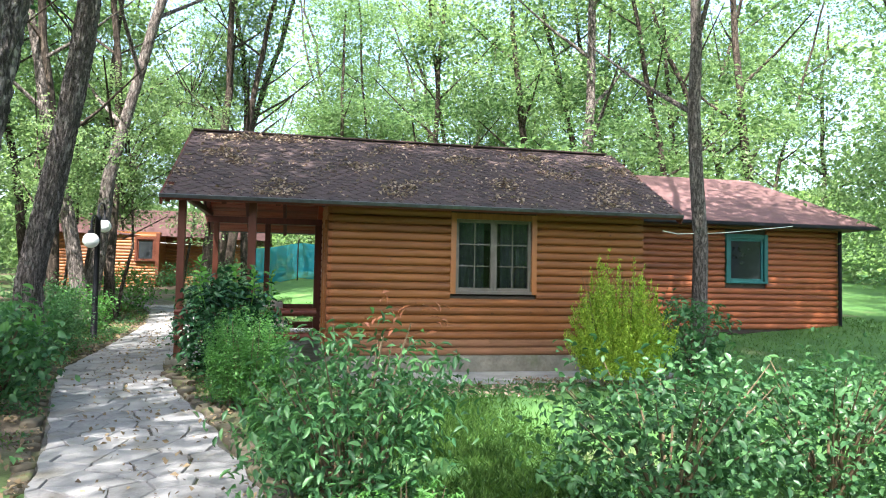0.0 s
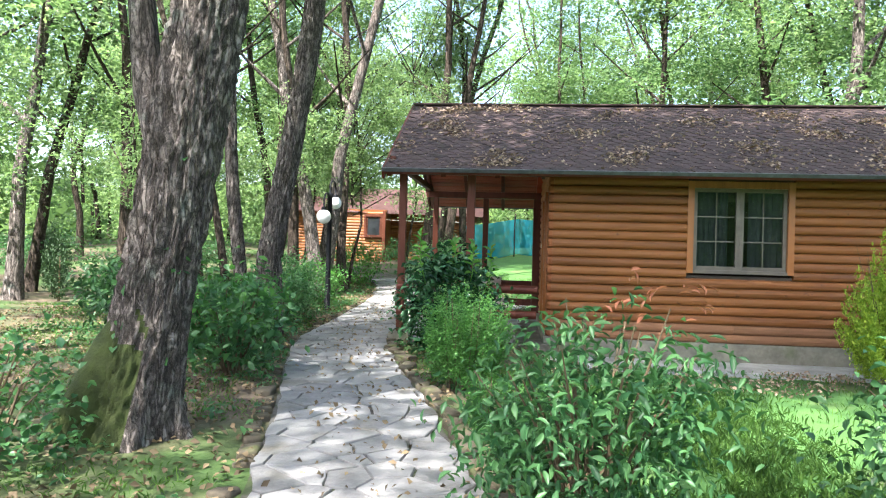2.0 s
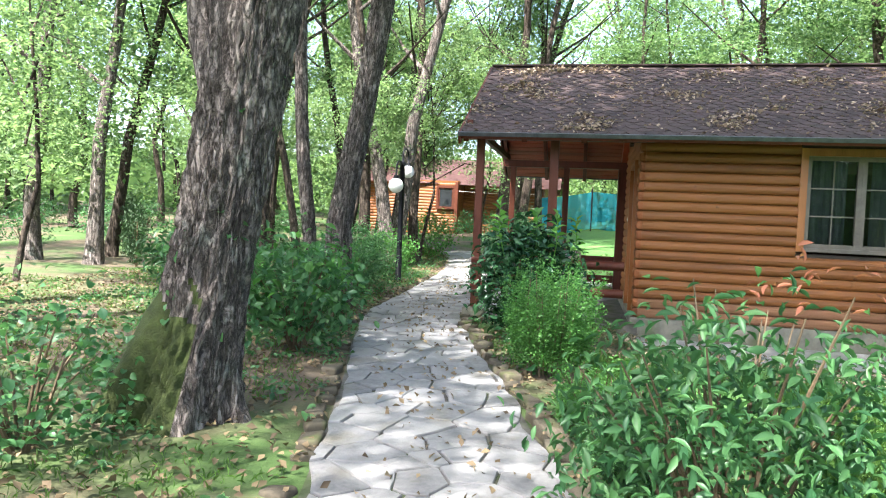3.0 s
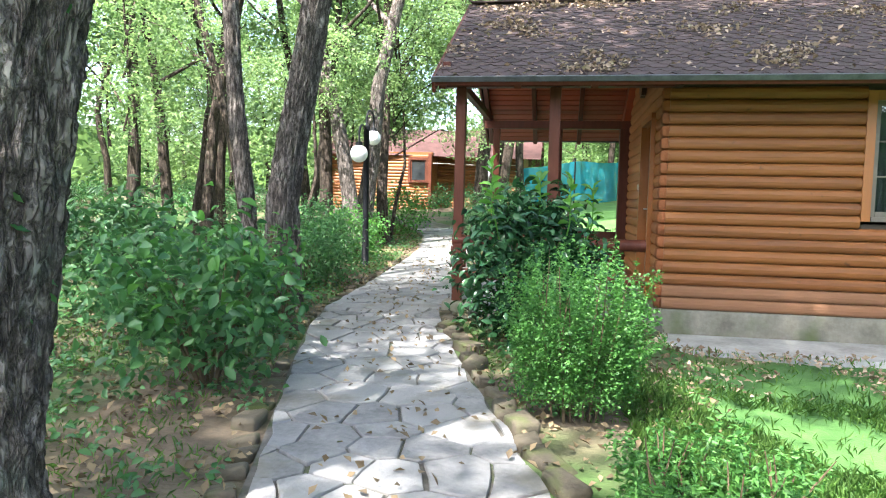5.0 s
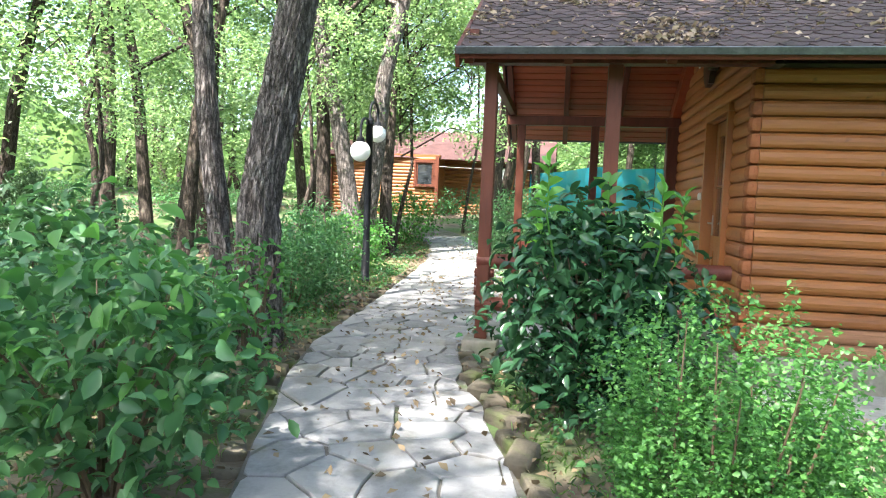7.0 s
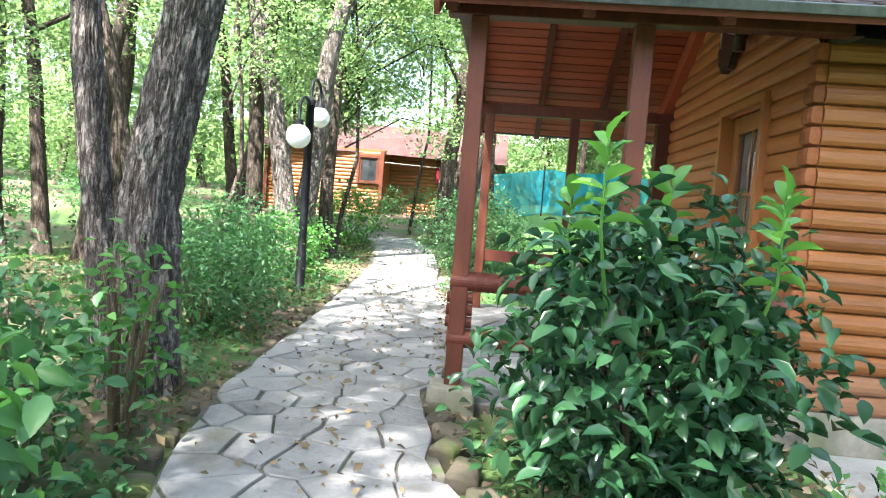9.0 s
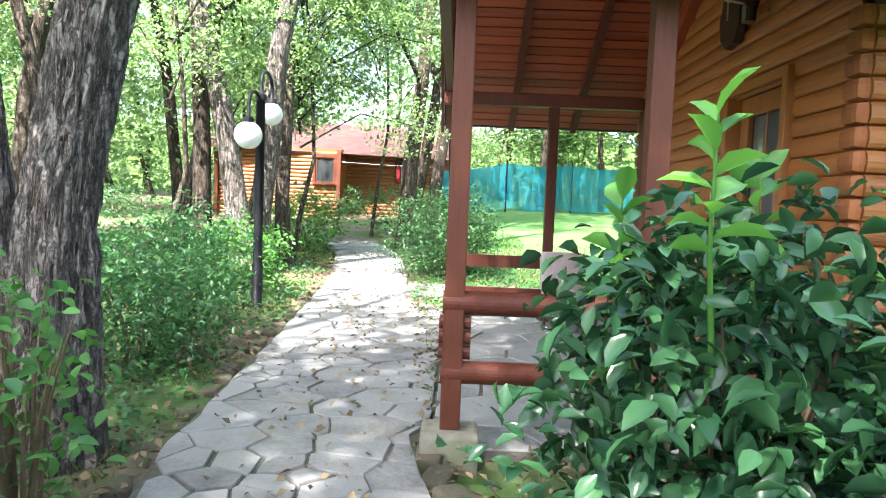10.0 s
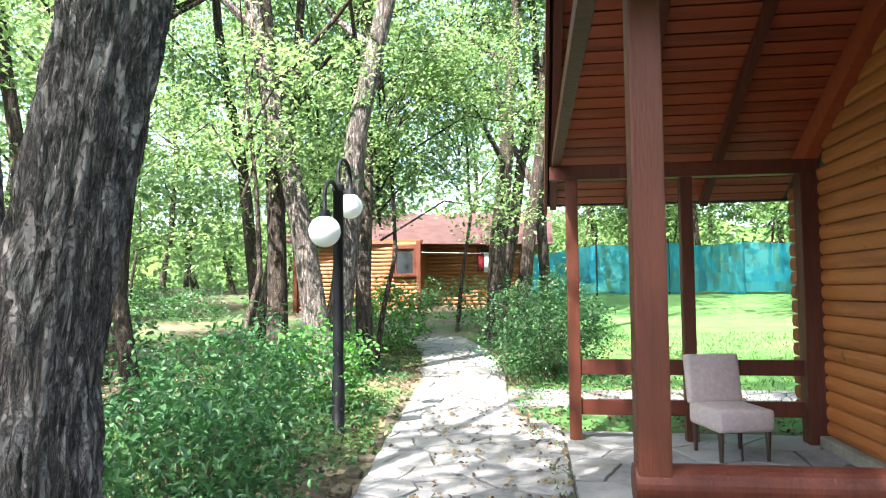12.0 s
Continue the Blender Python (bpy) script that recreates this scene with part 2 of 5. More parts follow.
# ---- building helpers ----
def put(bm, name, material, parent=None, label="", smooth=False):
    me = bpy.data.meshes.new(name)
    bm.to_mesh(me)
    bm.free()
    if smooth:
        me.shade_smooth()
    me.materials.append(material)
    ob = new(name, me)
    ob.parent = parent
    if label:
        ob["label"] = label
    return ob


def share(ob, m, name=None, parent=None):
    o = new(name or ob.name.split(".")[0], ob.data)
    o.parent = parent if parent else ob.parent
    o.matrix_basis = m
    return o


def thing(name, label, category, group="", kind="", at=(0, 0, 0)):
    e = new(name)
    e.empty_display_size = 0.2
    e.location = at
    return tagged(e, label, category, group, kind)


def box(bm, x0, x1, y0, y1, z0, z1, bev=0.0):
    r = bmesh.ops.create_cube(bm, size=1)
    bmesh.ops.scale(bm, vec=(x1 - x0, y1 - y0, z1 - z0), verts=r["verts"])
    bmesh.ops.translate(bm, vec=((x0 + x1) / 2, (y0 + y1) / 2, (z0 + z1) / 2), verts=r["verts"])
    if bev:
        es = list({e for v in r["verts"] for e in v.link_edges})
        bmesh.ops.bevel(bm, geom=es, offset=bev, segments=2, affect='EDGES', profile=0.6)
    return bm


def boxed(name, material, parent, x0, x1, y0, y1, z0, z1, bev=0.006, label=""):
    return put(box(bmesh.new(), x0, x1, y0, y1, z0, z1, bev), name, material, parent, label)


def tube(bm, pts, radii, seg=10, wob=0.0, caps=True):
    """A tapered tube along points."""
    pts = [Vector(p) for p in pts]
    rings = []
    for i, p in enumerate(pts):
        d = (pts[min(i + 1, len(pts) - 1)] - pts[max(i - 1, 0)]).normalized()
        a = d.cross(Vector((0.31, 0.95, 0.05))).normalized()
        b = d.cross(a)
        ring = []
        for k in range(seg):
            t = 2 * math.pi * k / seg
            r = radii[i] * (1 + wob * noise.noise(Vector((math.cos(t) * 1.7, math.sin(t) * 1.7, p.z * 0.9)) + Vector((p.x, p.y, 0)) * 0.0))
            ring.append(bm.verts.new(p + a * math.cos(t) * r + b * math.sin(t) * r))
        rings.append(ring)
    for r0, r1 in zip(rings, rings[1:]):
        for k in range(seg):
            bm.faces.new((r0[k], r0[(k + 1) % seg], r1[(k + 1) % seg], r1[k]))
    if caps:
        bm.faces.new(rings[0])
        bm.faces.new(list(reversed(rings[-1])))
    return bm


def rod(name, material, parent, p0, p1, r, seg=12, label=""):
    return put(tube(bmesh.new(), [p0, p1], [r, r], seg), name, material, parent, label, smooth=False)


def leaves_mesh(name, pos, size, width=0.5, droop=0.3, up=None, material=None, fold=0.15, wide=False):
    """One mesh of leaves: each a folded blade of four or eight corners. pos: N x 3; size: N."""
    n = len(pos)
    a = rng.uniform(0, 2 * math.pi, n)
    tilt = rng.normal(-droop, 0.45, n)
    d = np.stack([np.cos(a) * np.cos(tilt), np.sin(a) * np.cos(tilt), np.sin(tilt)], 1)
    if up is not None:
        d = up + 0.55 * d
        d /= np.linalg.norm(d, axis=1)[:, None]
    s = np.cross(d, np.array([0, 0, 1.0]))
    s /= np.maximum(np.linalg.norm(s, axis=1), 1e-3)[:, None]
    roll = rng.normal(0, 0.6, n)[:, None]
    nrm = np.cross(s, d)
    s, nrm = s * np.cos(roll) + nrm * np.sin(roll), nrm * np.cos(roll) - s * np.sin(roll)
    L = size[:, None]
    if wide:
        prof = [(0, 0, 0), (0.16, 0.27, fold * 0.6), (0.45, 0.5, fold), (0.76, 0.37, fold * 0.5), (1.0, 0, -0.14), (0.76, -0.37, fold * 0.5), (0.45, -0.5, fold), (0.16, -0.27, fold * 0.6), (0.3, 0, 0.02), (0.7, 0, -0.03)]
        quads = [(0, 8, 1), (1, 8, 2), (2, 8, 9), (2, 9, 3), (3, 9, 4), (4, 9, 5), (5, 9, 6), (6, 9, 8), (6, 8, 7), (7, 8, 0)]
    else:
        prof = [(0, 0, 0), (0.45, 0.5, fold), (1.0, 0, 0), (0.45, -0.5, fold)]
        quads = [(0, 1, 2), (0, 2, 3)]
    v = np.stack([pos + L * (p[0] * d + p[1] * width * s + p[2] * nrm) for p in prof], 1).reshape(-1, 3)
    f = (np.arange(n)[:, None, None] * len(prof) + np.array(quads)[None]).reshape(-1, 3)
    me = bpy.data.meshes.new(name)
    me.vertices.add(len(v))
    me.vertices.foreach_set("co", v.astype(np.float32).ravel())
    me.loops.add(f.size)
    me.loops.foreach_set("vertex_index", f.astype(np.int32).ravel())
    me.polygons.add(len(f))
    me.polygons.foreach_set("loop_start", (np.arange(len(f)) * 3).astype(np.int32))
    me.update(calc_edges=True)
    if material:
        me.materials.append(material)
    return me


def clumps(n, per, centre, radii, spread, hollow=0.55, floor_z=0.05):
    """Leaf places: clumps through an uneven ellipsoid, thicker to its outside."""
    d = rng.normal(size=(n, 3))
    d /= np.linalg.norm(d, axis=1)[:, None]
    r = rng.uniform(hollow, 1.0, n) ** 0.7
    r *= 1 + 0.22 * np.sin(d[:, 0] * 5 + centre[0] * 3) * np.cos(d[:, 1] * 4 + centre[1]) + rng.normal(0, 0.07, n)
    c = d * r[:, None] * np.array(radii) + np.array(centre)
    p = np.repeat(c, per, 0) + rng.normal(0, spread, (n * per, 3))
    p[:, 2] = np.maximum(p[:, 2], floor_z + rng.uniform(0, 0.1, len(p)))
    return p


def ground_z(x, y):
    z = 0.0
    if y > 6.5:
        z += min((y - 6.5) * (0.055 + 0.032 * min(1.0, max(0.0, (x + 1.2) / 3))), 1.6)
    if x > 1.6 and y < 4:
        z -= 0.17 * min(1.0, (x - 1.6) / 0.9) * min(1.0, (4 - y) / 3)
    if x > 8.3:
        z += min((x - 8.3) * 0.09, 0.5)
    if x < -2.6:
        z += 0.10 * math.sin(x * 0.6) * math.cos(y * 0.45) * min(1, (-2.6 - x) / 2)
    return z


# ---- ground ----
PATH_MID = [(1.75, -13.0), (1.5, -10.0), (1.1, -7.4), (0.86, -6.25), (0.32, -4.25), (-0.3, -2.2), (-0.72, -0.6), (-0.9, 1.0), (-1.05, 3.2), (-1.32, 6.2), (-1.5, 8.6), (-2.0, 11.0), (-3.0, 13.6), (-4.6, 16.0), (-7.0, 18.0)]
PATH_HALF = 0.62


def along_path():
    """The path's middle line in steps of 5 cm: points and sideways directions."""
    out = []
    n = len(PATH_MID)
    for i in range(n - 1):
        p0, p1, p2, p3 = (Vector(PATH_MID[min(max(i + k, 0), n - 1)]) for k in (-1, 0, 1, 2))
        steps = max(2, int((p2 - p1).length / 0.05))
        for k in range(steps):
            t = k / steps
            out.append(0.5 * ((2 * p1) + (p2 - p0) * t + (2 * p0 - 5 * p1 + 4 * p2 - p3) * t * t + (3 * p1 - p0 - 3 * p2 + p3) * t ** 3))
    s = [0.0]
    for a, b in zip(out, out[1:]):
        s.append(s[-1] + (b - a).length)
    return out, s


LINE, LINE_S = along_path()
LINE_NP = np.array([(p.x, p.y) for p in LINE])


def on_path(l, w):
    i = min(max(int(np.searchsorted(LINE_S, l)), 1), len(LINE) - 1)
    d = (LINE[i] - LINE[i - 1]).normalized()
    p = LINE[i - 1] + d * (l - LINE_S[i - 1])
    return p.x + d.y * w, p.y - d.x * w


def right_reach(l):
    """How far the path's east edge is drawn out to meet the porch floor."""
    x, y = on_path(l, 0)
    blend = max(0.0, min(1.0, y / 0.45, (5.3 - y) / 0.5))
    return 1 + blend * ((-0.115 - x) / 0.62 - 1)


def path_gap(x, y):
    return float(np.min(np.hypot(LINE_NP[:, 0] - x, LINE_NP[:, 1] - y)))


def is_lawn(x, y):
    return (x > 1.9 and y < 0.6 and x > 1.9 + max(0, -4.5 - y) * 0.2) or (x > 8.2) or (y > 5.0 and x > -0.6 and path_gap(x, y) > 0.9)


bm = bmesh.new()
xs = np.concatenate([np.arange(-80, -12, 4.0), np.arange(-12, 16, 0.4), np.arange(16, 84, 4.0)])
ys = np.concatenate([np.arange(-60, -14, 4.0), np.arange(-14, 26, 0.4), np.arange(26, 94, 4.0)])
grid = [[bm.verts.new((x, y, ground_z(x, y) - 0.012 + 0.03 * noise.noise(Vector((x * 1.3, y * 1.3, 0))) * (0 if path_gap(x, y) < 0.9 else 1) - (0.045 if path_gap(x, y) < 0.75 else 0) - (0.06 if -0.2 < x < 8 and -0.8 < y < 4.6 else 0))) for y in ys] for x in xs]
for i in range(len(xs) - 1):
    for j in range(len(ys) - 1):
        f = bm.faces.new((grid[i][j], grid[i + 1][j], grid[i + 1][j + 1], grid[i][j + 1]))
        f.material_index = 1 if is_lawn((xs[i] + xs[i + 1]) / 2, (ys[j] + ys[j + 1]) / 2) else 0
        f.smooth = True
ground = put(bm, "ground", SOIL)
ground.data.materials.append(LAWN)
tagged(ground, "forest ground of soil, fallen leaves and patchy grass", "ground", kind="structure")


# ---- trees ----
def crown_mesh(name, n, per, radii, spread, size, material):
    p = clumps(n, per, (0, 0, 0), radii, 0.0, 0.2, -99)
    p += rng.normal(0, 1, p.shape) * np.array([spread, spread, spread * 0.38])
    return leaves_mesh(name, p, rng.uniform(0.6, 1.3, len(p)) * size, 0.55, 0.35, material=material)


CROWNS = [crown_mesh("crown", 72, 30, (3.0, 3.0, 2.5), 0.42, 0.195, LEAF_TREE if k % 2 else LEAF_TREE2) for k in range(4)]
SPRAYS = [crown_mesh("crown", 24, 27, (1.45, 1.45, 0.8), 0.30, 0.135, LEAF_TREE2 if k % 2 else LEAF_TREE) for k in range(3)]


def tree(x, y, d, height, lean=(0, 0), crowns=(), fork=None, bark=BARK_FAR, seg=9, label="tall slender broadleaf tree with dark bark in the wood", roots=False, sway=0.25, bow=0.0):
    z0 = ground_z(x, y)
    t = thing("tree", label, "tree", at=(x, y, z0 - 0.05))
    bm = bmesh.new()
    n = 12
    ph = x * 3.1 + y * 1.7
    pts, rad = [], []
    for i in range(n + 1):
        u = i / n
        h = u ** 1.35 * height
        pts.append((lean[0] * h + bow * max(0.0, h - 2.0) ** 1.5 / 6 + sway * (math.sin(h * 0.55 + ph) + 0.35 * math.sin(h * 1.7 + ph * 2)) * min(1, h / 3), lean[1] * h + sway * math.cos(h * 0.45 + ph) * min(1, h / 3), h))
        flare = 1 + (0.75 if roots else 0.35) * math.exp(-h / 0.35)
        rad.append(d / 2 * flare * (1 - 0.75 * u) + 0.01)
    tube(bm, pts, rad, seg, 0.16 if roots else 0.1)
    limbs = []
    for k in range(5):
        i = 5 + k
        p = Vector(pts[i])
        a = ph + k * 2.3
        L = height * 0.16
        q = p + Vector((math.cos(a) * L, math.sin(a) * L, L * 0.8))
        tube(bm, [p, p.lerp(q, 0.5) + Vector((0, 0, -0.1)), q], [rad[i] * 0.5, rad[i] * 0.32, 0.015], 6)
        limbs.append(q)
    if fork:
        p = Vector((lean[0] * fork[0], lean[1] * fork[0], fork[0]))
        q = p + Vector((fork[1], fork[2], fork[3]))
        tube(bm, [p, p.lerp(q, 0.4) + Vector((fork[1] * 0.25, fork[2] * 0.25, 0)), q], [d * 0.24, d * 0.2, d * 0.12], 9, 0.1)
    put(bm, "trunk", bark, t, smooth=True)
    for k in range(len(crowns)):
        m, s, dz, off, src = crowns[k]
        o = new("crown", (CROWNS if src == 0 else SPRAYS)[m])
        o.parent = t
        o.matrix_basis = Matrix.Translation((lean[0] * dz + off[0], lean[1] * dz + off[1], dz)) @ Matrix.Rotation(ph + k * 1.9, 4, 'Z') @ Matrix.Diagonal((s, s, s * 0.9, 1))
    return t


def old_trunk(t, d, height, lean, ph, flare_to, moss=None, seg=110, sway=0.05, bow=0.0):
    """The lower trunk of a near tree with ridged, furrowed bark."""
    bm = bmesh.new()
    rings, rows = [], 170
    top = 6.5
    for i in range(rows + 1):
        h = top * i / rows
        cx = lean[0] * h + bow * max(0.0, h - 1.2) + sway * math.sin(h * 0.9 + ph) * min(1, h / 2)
        cy = lean[1] * h + sway * math.cos(h * 0.8 + ph) * min(1, h / 2)
        ring = []
        for k in range(seg):
            a = 2 * math.pi * k / seg
            e = Vector((math.cos(a), math.sin(a), 0))
            r = d / 2 * (1 - 0.035 * h) + flare_to * d * math.exp(-h / 0.3) * (0.6 + 0.7 * max(0, math.sin(a * 2.5 + ph)))
            q = Vector((e.x * 4.2, e.y * 4.2, h * 1.5 + ph))
            w = noise.noise(q * 0.5) * 0.9
            ridge = 1 - abs(noise.noise(Vector((e.x * 7.5 + w * 0.8, e.y * 7.5, h * 4.6 + ph)))) * 3.4
            ridge2 = abs(noise.noise(Vector((e.x * 15, e.y * 15 + w, h * 11))))
            r += d * 0.055 * max(ridge, -0.6) + d * 0.06 * noise.noise(q * 0.5) - d * 0.06 * ridge2
            ring.append(bm.verts.new((cx + e.x * r, cy + e.y * r, h)))
        rings.append(ring)
    for i in range(rows):
        for k in range(seg):
            f = bm.faces.new((rings[i][k], rings[i][(k + 1) % seg], rings[i + 1][(k + 1) % seg], rings[i + 1][k]))
            f.smooth = True
            if moss:
                a = 2 * math.pi * k / seg
                c = f.calc_center_median()
                if math.cos(a - moss[0]) > 0.15 and c.z < moss[1] * (0.75 + 0.5 * noise.noise(c * 5)):
                    f.material_index = 1
    o = put(bm, "trunk", BARK, t)
    o.data.materials.append(MOSS)
    return o


def crowns_for(height, k, low=True):
    """A loose crown in three or four lots, from the top down."""
    r = random.Random(k)
    out = [(r.randrange(4), r.uniform(0.7, 0.95), height * r.uniform(0.86, 0.97), (r.uniform(-.6, .6), r.uniform(-.6, .6)), 0),
           (r.randrange(4), r.uniform(0.7, 0.95), height * r.uniform(0.62, 0.72), (r.uniform(-1.4, 1.4), r.uniform(-1.4, 1.4)), 0)]
    if not low or k % 2:
        out.pop()
    if low:
        for i in range(5):
            out.append((r.randrange(3), r.uniform(0.8, 1.5), height * r.uniform(0.16, 0.62), (r.uniform(-1.5, 1.5), r.uniform(-1.5, 1.5)), 1))
    return out


# the trees beside the path
def near_tree(x, y, d, lean, ph, flare_to, lots, label, moss=None, fork=None, seg=110, bow=0.0):
    t = thing("tree", label, "tree", at=(x, y, ground_z(x, y) - 0.04))
    old_trunk(t, d, 6.5, lean, ph, flare_to, moss, seg, bow=bow)
    p = Vector((lean[0] * 6.4 + bow * 5.2, lean[1] * 6.4, 6.4))
    bm = bmesh.new()
    tube(bm, [p, p + Vector((lean[0] * 3, lean[1] * 3, 3)), p + Vector((lean[0] * 7, lean[1] * 7, 7.5))], [d * 0.38, d * 0.26, 0.03], 14, 0.1)
    for k in range(6):
        q = p + Vector((lean[0] * k, lean[1] * k, k * 0.8))
        a = ph + k * 2.2
        e = q + Vector((math.cos(a) * 2.3, math.sin(a) * 2.3, 1.6))
        tube(bm, [q, q.lerp(e, 0.5) + Vector((0, 0, 0.25)), e], [d * 0.16, d * 0.1, 0.015], 7)
    put(bm, "upper_trunk", BARK, t, smooth=True)
    if fork:
        z, dx, dy, dz = fork
        s = Vector((lean[0] * z, lean[1] * z, z))
        put(tube(bmesh.new(), [s + Vector((0, 0, -0.15)), s + Vector((dx * 0.55, dy * 0.55, dz * 0.25)), s + Vector((dx, dy, dz))], [d * 0.25, d * 0.2, d * 0.14], 16, 0.15), "second_stem", BARK, t, smooth=True)
    for k, (m, s, off) in enumerate(lots):
        o = new("crown", CROWNS[m])
        o.parent = t
        o.matrix_basis = Matrix.Translation(off) @ Matrix.Rotation(ph + k * 1.9, 4, 'Z') @ Matrix.Diagonal((s, s, s * 0.8, 1))
    return t


# this first tree carries extra unseen crowns, added to shade cabin wall and roof
near_tree(-0.98, -5.5, 0.50, (0.175, 0.05), 1.3, 0.32, [(0, 1.0, (0.5, 0.5, 12.5)), (1, 0.9, (3.0, -0.6, 10.5)), (3, 0.75, (1.5, 2.0, 9.5)), (0, 0.8, (4.6, 1.2, 12)), (2, 1.0, (1.6, -1.2, 12.6)), (1, 1.0, (3.6, -0.4, 13.4)), (3, 1.0, (5.6, 0.2, 13.2)), (0, 0.9, (0.4, 1.6, 11.2)), (2, 0.9, (2.2, 1.4, 13.6)), (1, 0.8, (1.2, -1.3, 10.8)), (3, 0.8, (2.9, -1.4, 11.2)), (0, 0.8, (4.4, -1.1, 11.6))], "thick leaning tree with furrowed grey bark and a mossy base", moss=(radians(215), 1.0), fork=(1.75, -0.5, 0.1, 2.6))
near_tree(-1.87, -0.35, 0.345, (-0.005, 0.03), 4.1, 0.22, [(1, 0.8, (1.2, 0.4, 13)), (3, 0.6, (2.4, 1.2, 11.5))], "tall tree with furrowed dark bark beside the stone path", bow=0.135)
near_tree(-2.50, 0.3, 0.20, (-0.09, 0.02), 2.2, 0.2, [(2, 0.55, (-0.9, 0.2, 13))], "slim tree with furrowed dark bark behind a thicker one", seg=70)
root = thing("tree_root", "mossy root spreading from the thick tree's base", "root", at=(-1.0, -5.5, 0))
put(tube(bmesh.new(), [(0.14, 0.0, 0.9), (0.02, -0.05, 0.58), (-0.1, -0.1, 0.26), (-0.32, -0.16, -0.06)], [0.1, 0.16, 0.19, 0.14], 24, 0.4), "moss", MOSS, root, smooth=True)
# unseen spreading trees, added to shade the lawn, path and cabin from the south
SHADE = [(-5.6, -11.8, [(0, 0.9, (2.2, 0.6, 11.5)), (3, 0.8, (1.0, 3.0, 10.5)), (2, 0.8, (-1, 0, 12))]),
         (-6.2, -3.0, [(0, 0.9, (-1.6, 0, 12))]),
         (4.8, -13.2, [(0, 1.0, (0, 0.5, 12.5)), (2, 0.95, (1.6, 3.8, 11.5)), (3, 0.9, (-0.8, 5.6, 12.5)), (1, 0.9, (3.8, 1.2, 10.5)), (2, 1.0, (0.2, 6.6, 11.4)), (3, 1.0, (-2.0, 5.0, 13.4)), (0, 1.0, (2.6, 6.2, 13.4))]),
         (-0.6, -14.5, [(2, 1.0, (0, 0, 12.5)), (0, 0.8, (-2.2, 3.2, 11)), (1, 0.7, (0.4, 5.4, 12.8))]),
         (10.6, -7.5, [(3, 1.0, (0, 0.6, 12)), (0, 1.0, (-3.2, 1.5, 11)), (1, 0.9, (-1.4, -2.6, 10.5)), (2, 0.9, (-5.2, -0.8, 12.5)), (1, 1.0, (-2.4, 0.2, 13)), (3, 1.0, (-3.6, 2.8, 12.8)), (0, 1.0, (-0.6, 3.0, 11.6)), (2, 1.0, (-1.8, -1.6, 13.4))]),
         (-4.2, -8.6, [(1, 1.0, (0.6, 0.5, 12.5)), (3, 0.8, (0.9, 2.6, 11.0)), (2, 0.9, (3.4, 2.2, 11.2)), (3, 0.9, (1.5, 4.2, 12.2)), (0, 0.9, (-1.8, 2.2, 10.4))]),
         (-5.6, -5.0, [(0, 0.9, (0.8, 0.4, 12.5)), (3, 0.7, (1.4, -1.6, 11.4))]),
         (14.5, -2.0, [(3, 1.0, (0, 0, 12)), (0, 1.0, (-3, 0.5, 11)), (1, 0.9, (-5, -2, 12))])]
for k, (x, y, lots) in enumerate(SHADE):
    near_tree(x, y, 0.4, (0.02, 0.03), k * 1.7, 0.2, lots, "unseen spreading broadleaf tree added to shade the lawn, path and cabin", seg=24)
NAMED = [(-3.95, 7.0, .30, -.05, 0), (-3.2, 6.8, .37, -.16, -.1), (-3.36, 7.5, .38, .15, .1), (-3.0, 8.3, .26, -.03, 0), (-4.6, 4.6, .17, -.2, -.2), (-6.35, 6.0, .27, .11, .1), (-7.85, 6.0, .3, -.06, 0), (-7.4, 6.5, .26, -.1, 0), (-6.9, 7.8, .32, .01, .05),
         (-9.3, 4.0, .34, .05, 0), (-10.6, 6.2, .3, .2, 0), (-10.9, 4.0, .34, 0, .1), (-5.4, 9.6, .22, .14, 0), (-5.9, 11.0, .28, -.12, 0), (-8.6, 9.6, .3, .16, .15), (-4.9, 12.5, .24, .1, 0),
         (-1.15, 12.0, .42, .055, 0), (-0.72, 12.5, .34, .1, .1), (-0.1, 13.4, .26, .02, -.2), (8.62, 0.3, .29, -.01, 0), (9.6, 7.4, .40, -.02, .1), (13.6, 14.0, .36, -.27, 0), (14.8, 14.0, .34, -.29, .1), (10.6, 14.0, .42, -.1, 0), (6.6, 14.4, .28, .02, 0),
         (-1.3, 14.6, .34, .18, .1), (16.7, 14.0, .34, -.05, 0), (17.0, 10.0, .42, -.08, 0), (7.6, 15.2, .2, -.1, 0), (12.2, 12.5, .2, .05, 0), (3.2, 22.6, .3, .04, 0), (5.6, 23.0, .22, -.1, 0)]
for k, (x, y, d, lx, bow) in enumerate(NAMED):
    r = random.Random(k + 50)
    h = r.uniform(12, 16)
    lots = crowns_for(h, k + 10, not (8 < x < 9) and not (-6.2 < x < 2 and y < 15))
    if -8.2 < x < -2.5 and y < 9:
        lots = [(m, s * 0.55, dz, off, src) for m, s, dz, off, src in lots]
    tree(x, y, d, h, (lx, r.uniform(-.03, .05)), lots, bark=BARK if (d > .33 and y < 9) or 8 < x < 9 else BARK_FAR, seg=12, sway=0.1, bow=bow, fork=(3.4, -0.9, 0.2, 3.2) if k in (17, 8, 24) else None)
r = random.Random(11)
placed = [(x, y) for x, y, *_ in NAMED] + [(-1, -5.5), (-1.9, -.2)] + [(x, y) for x, y, _ in SHADE]
count = 0
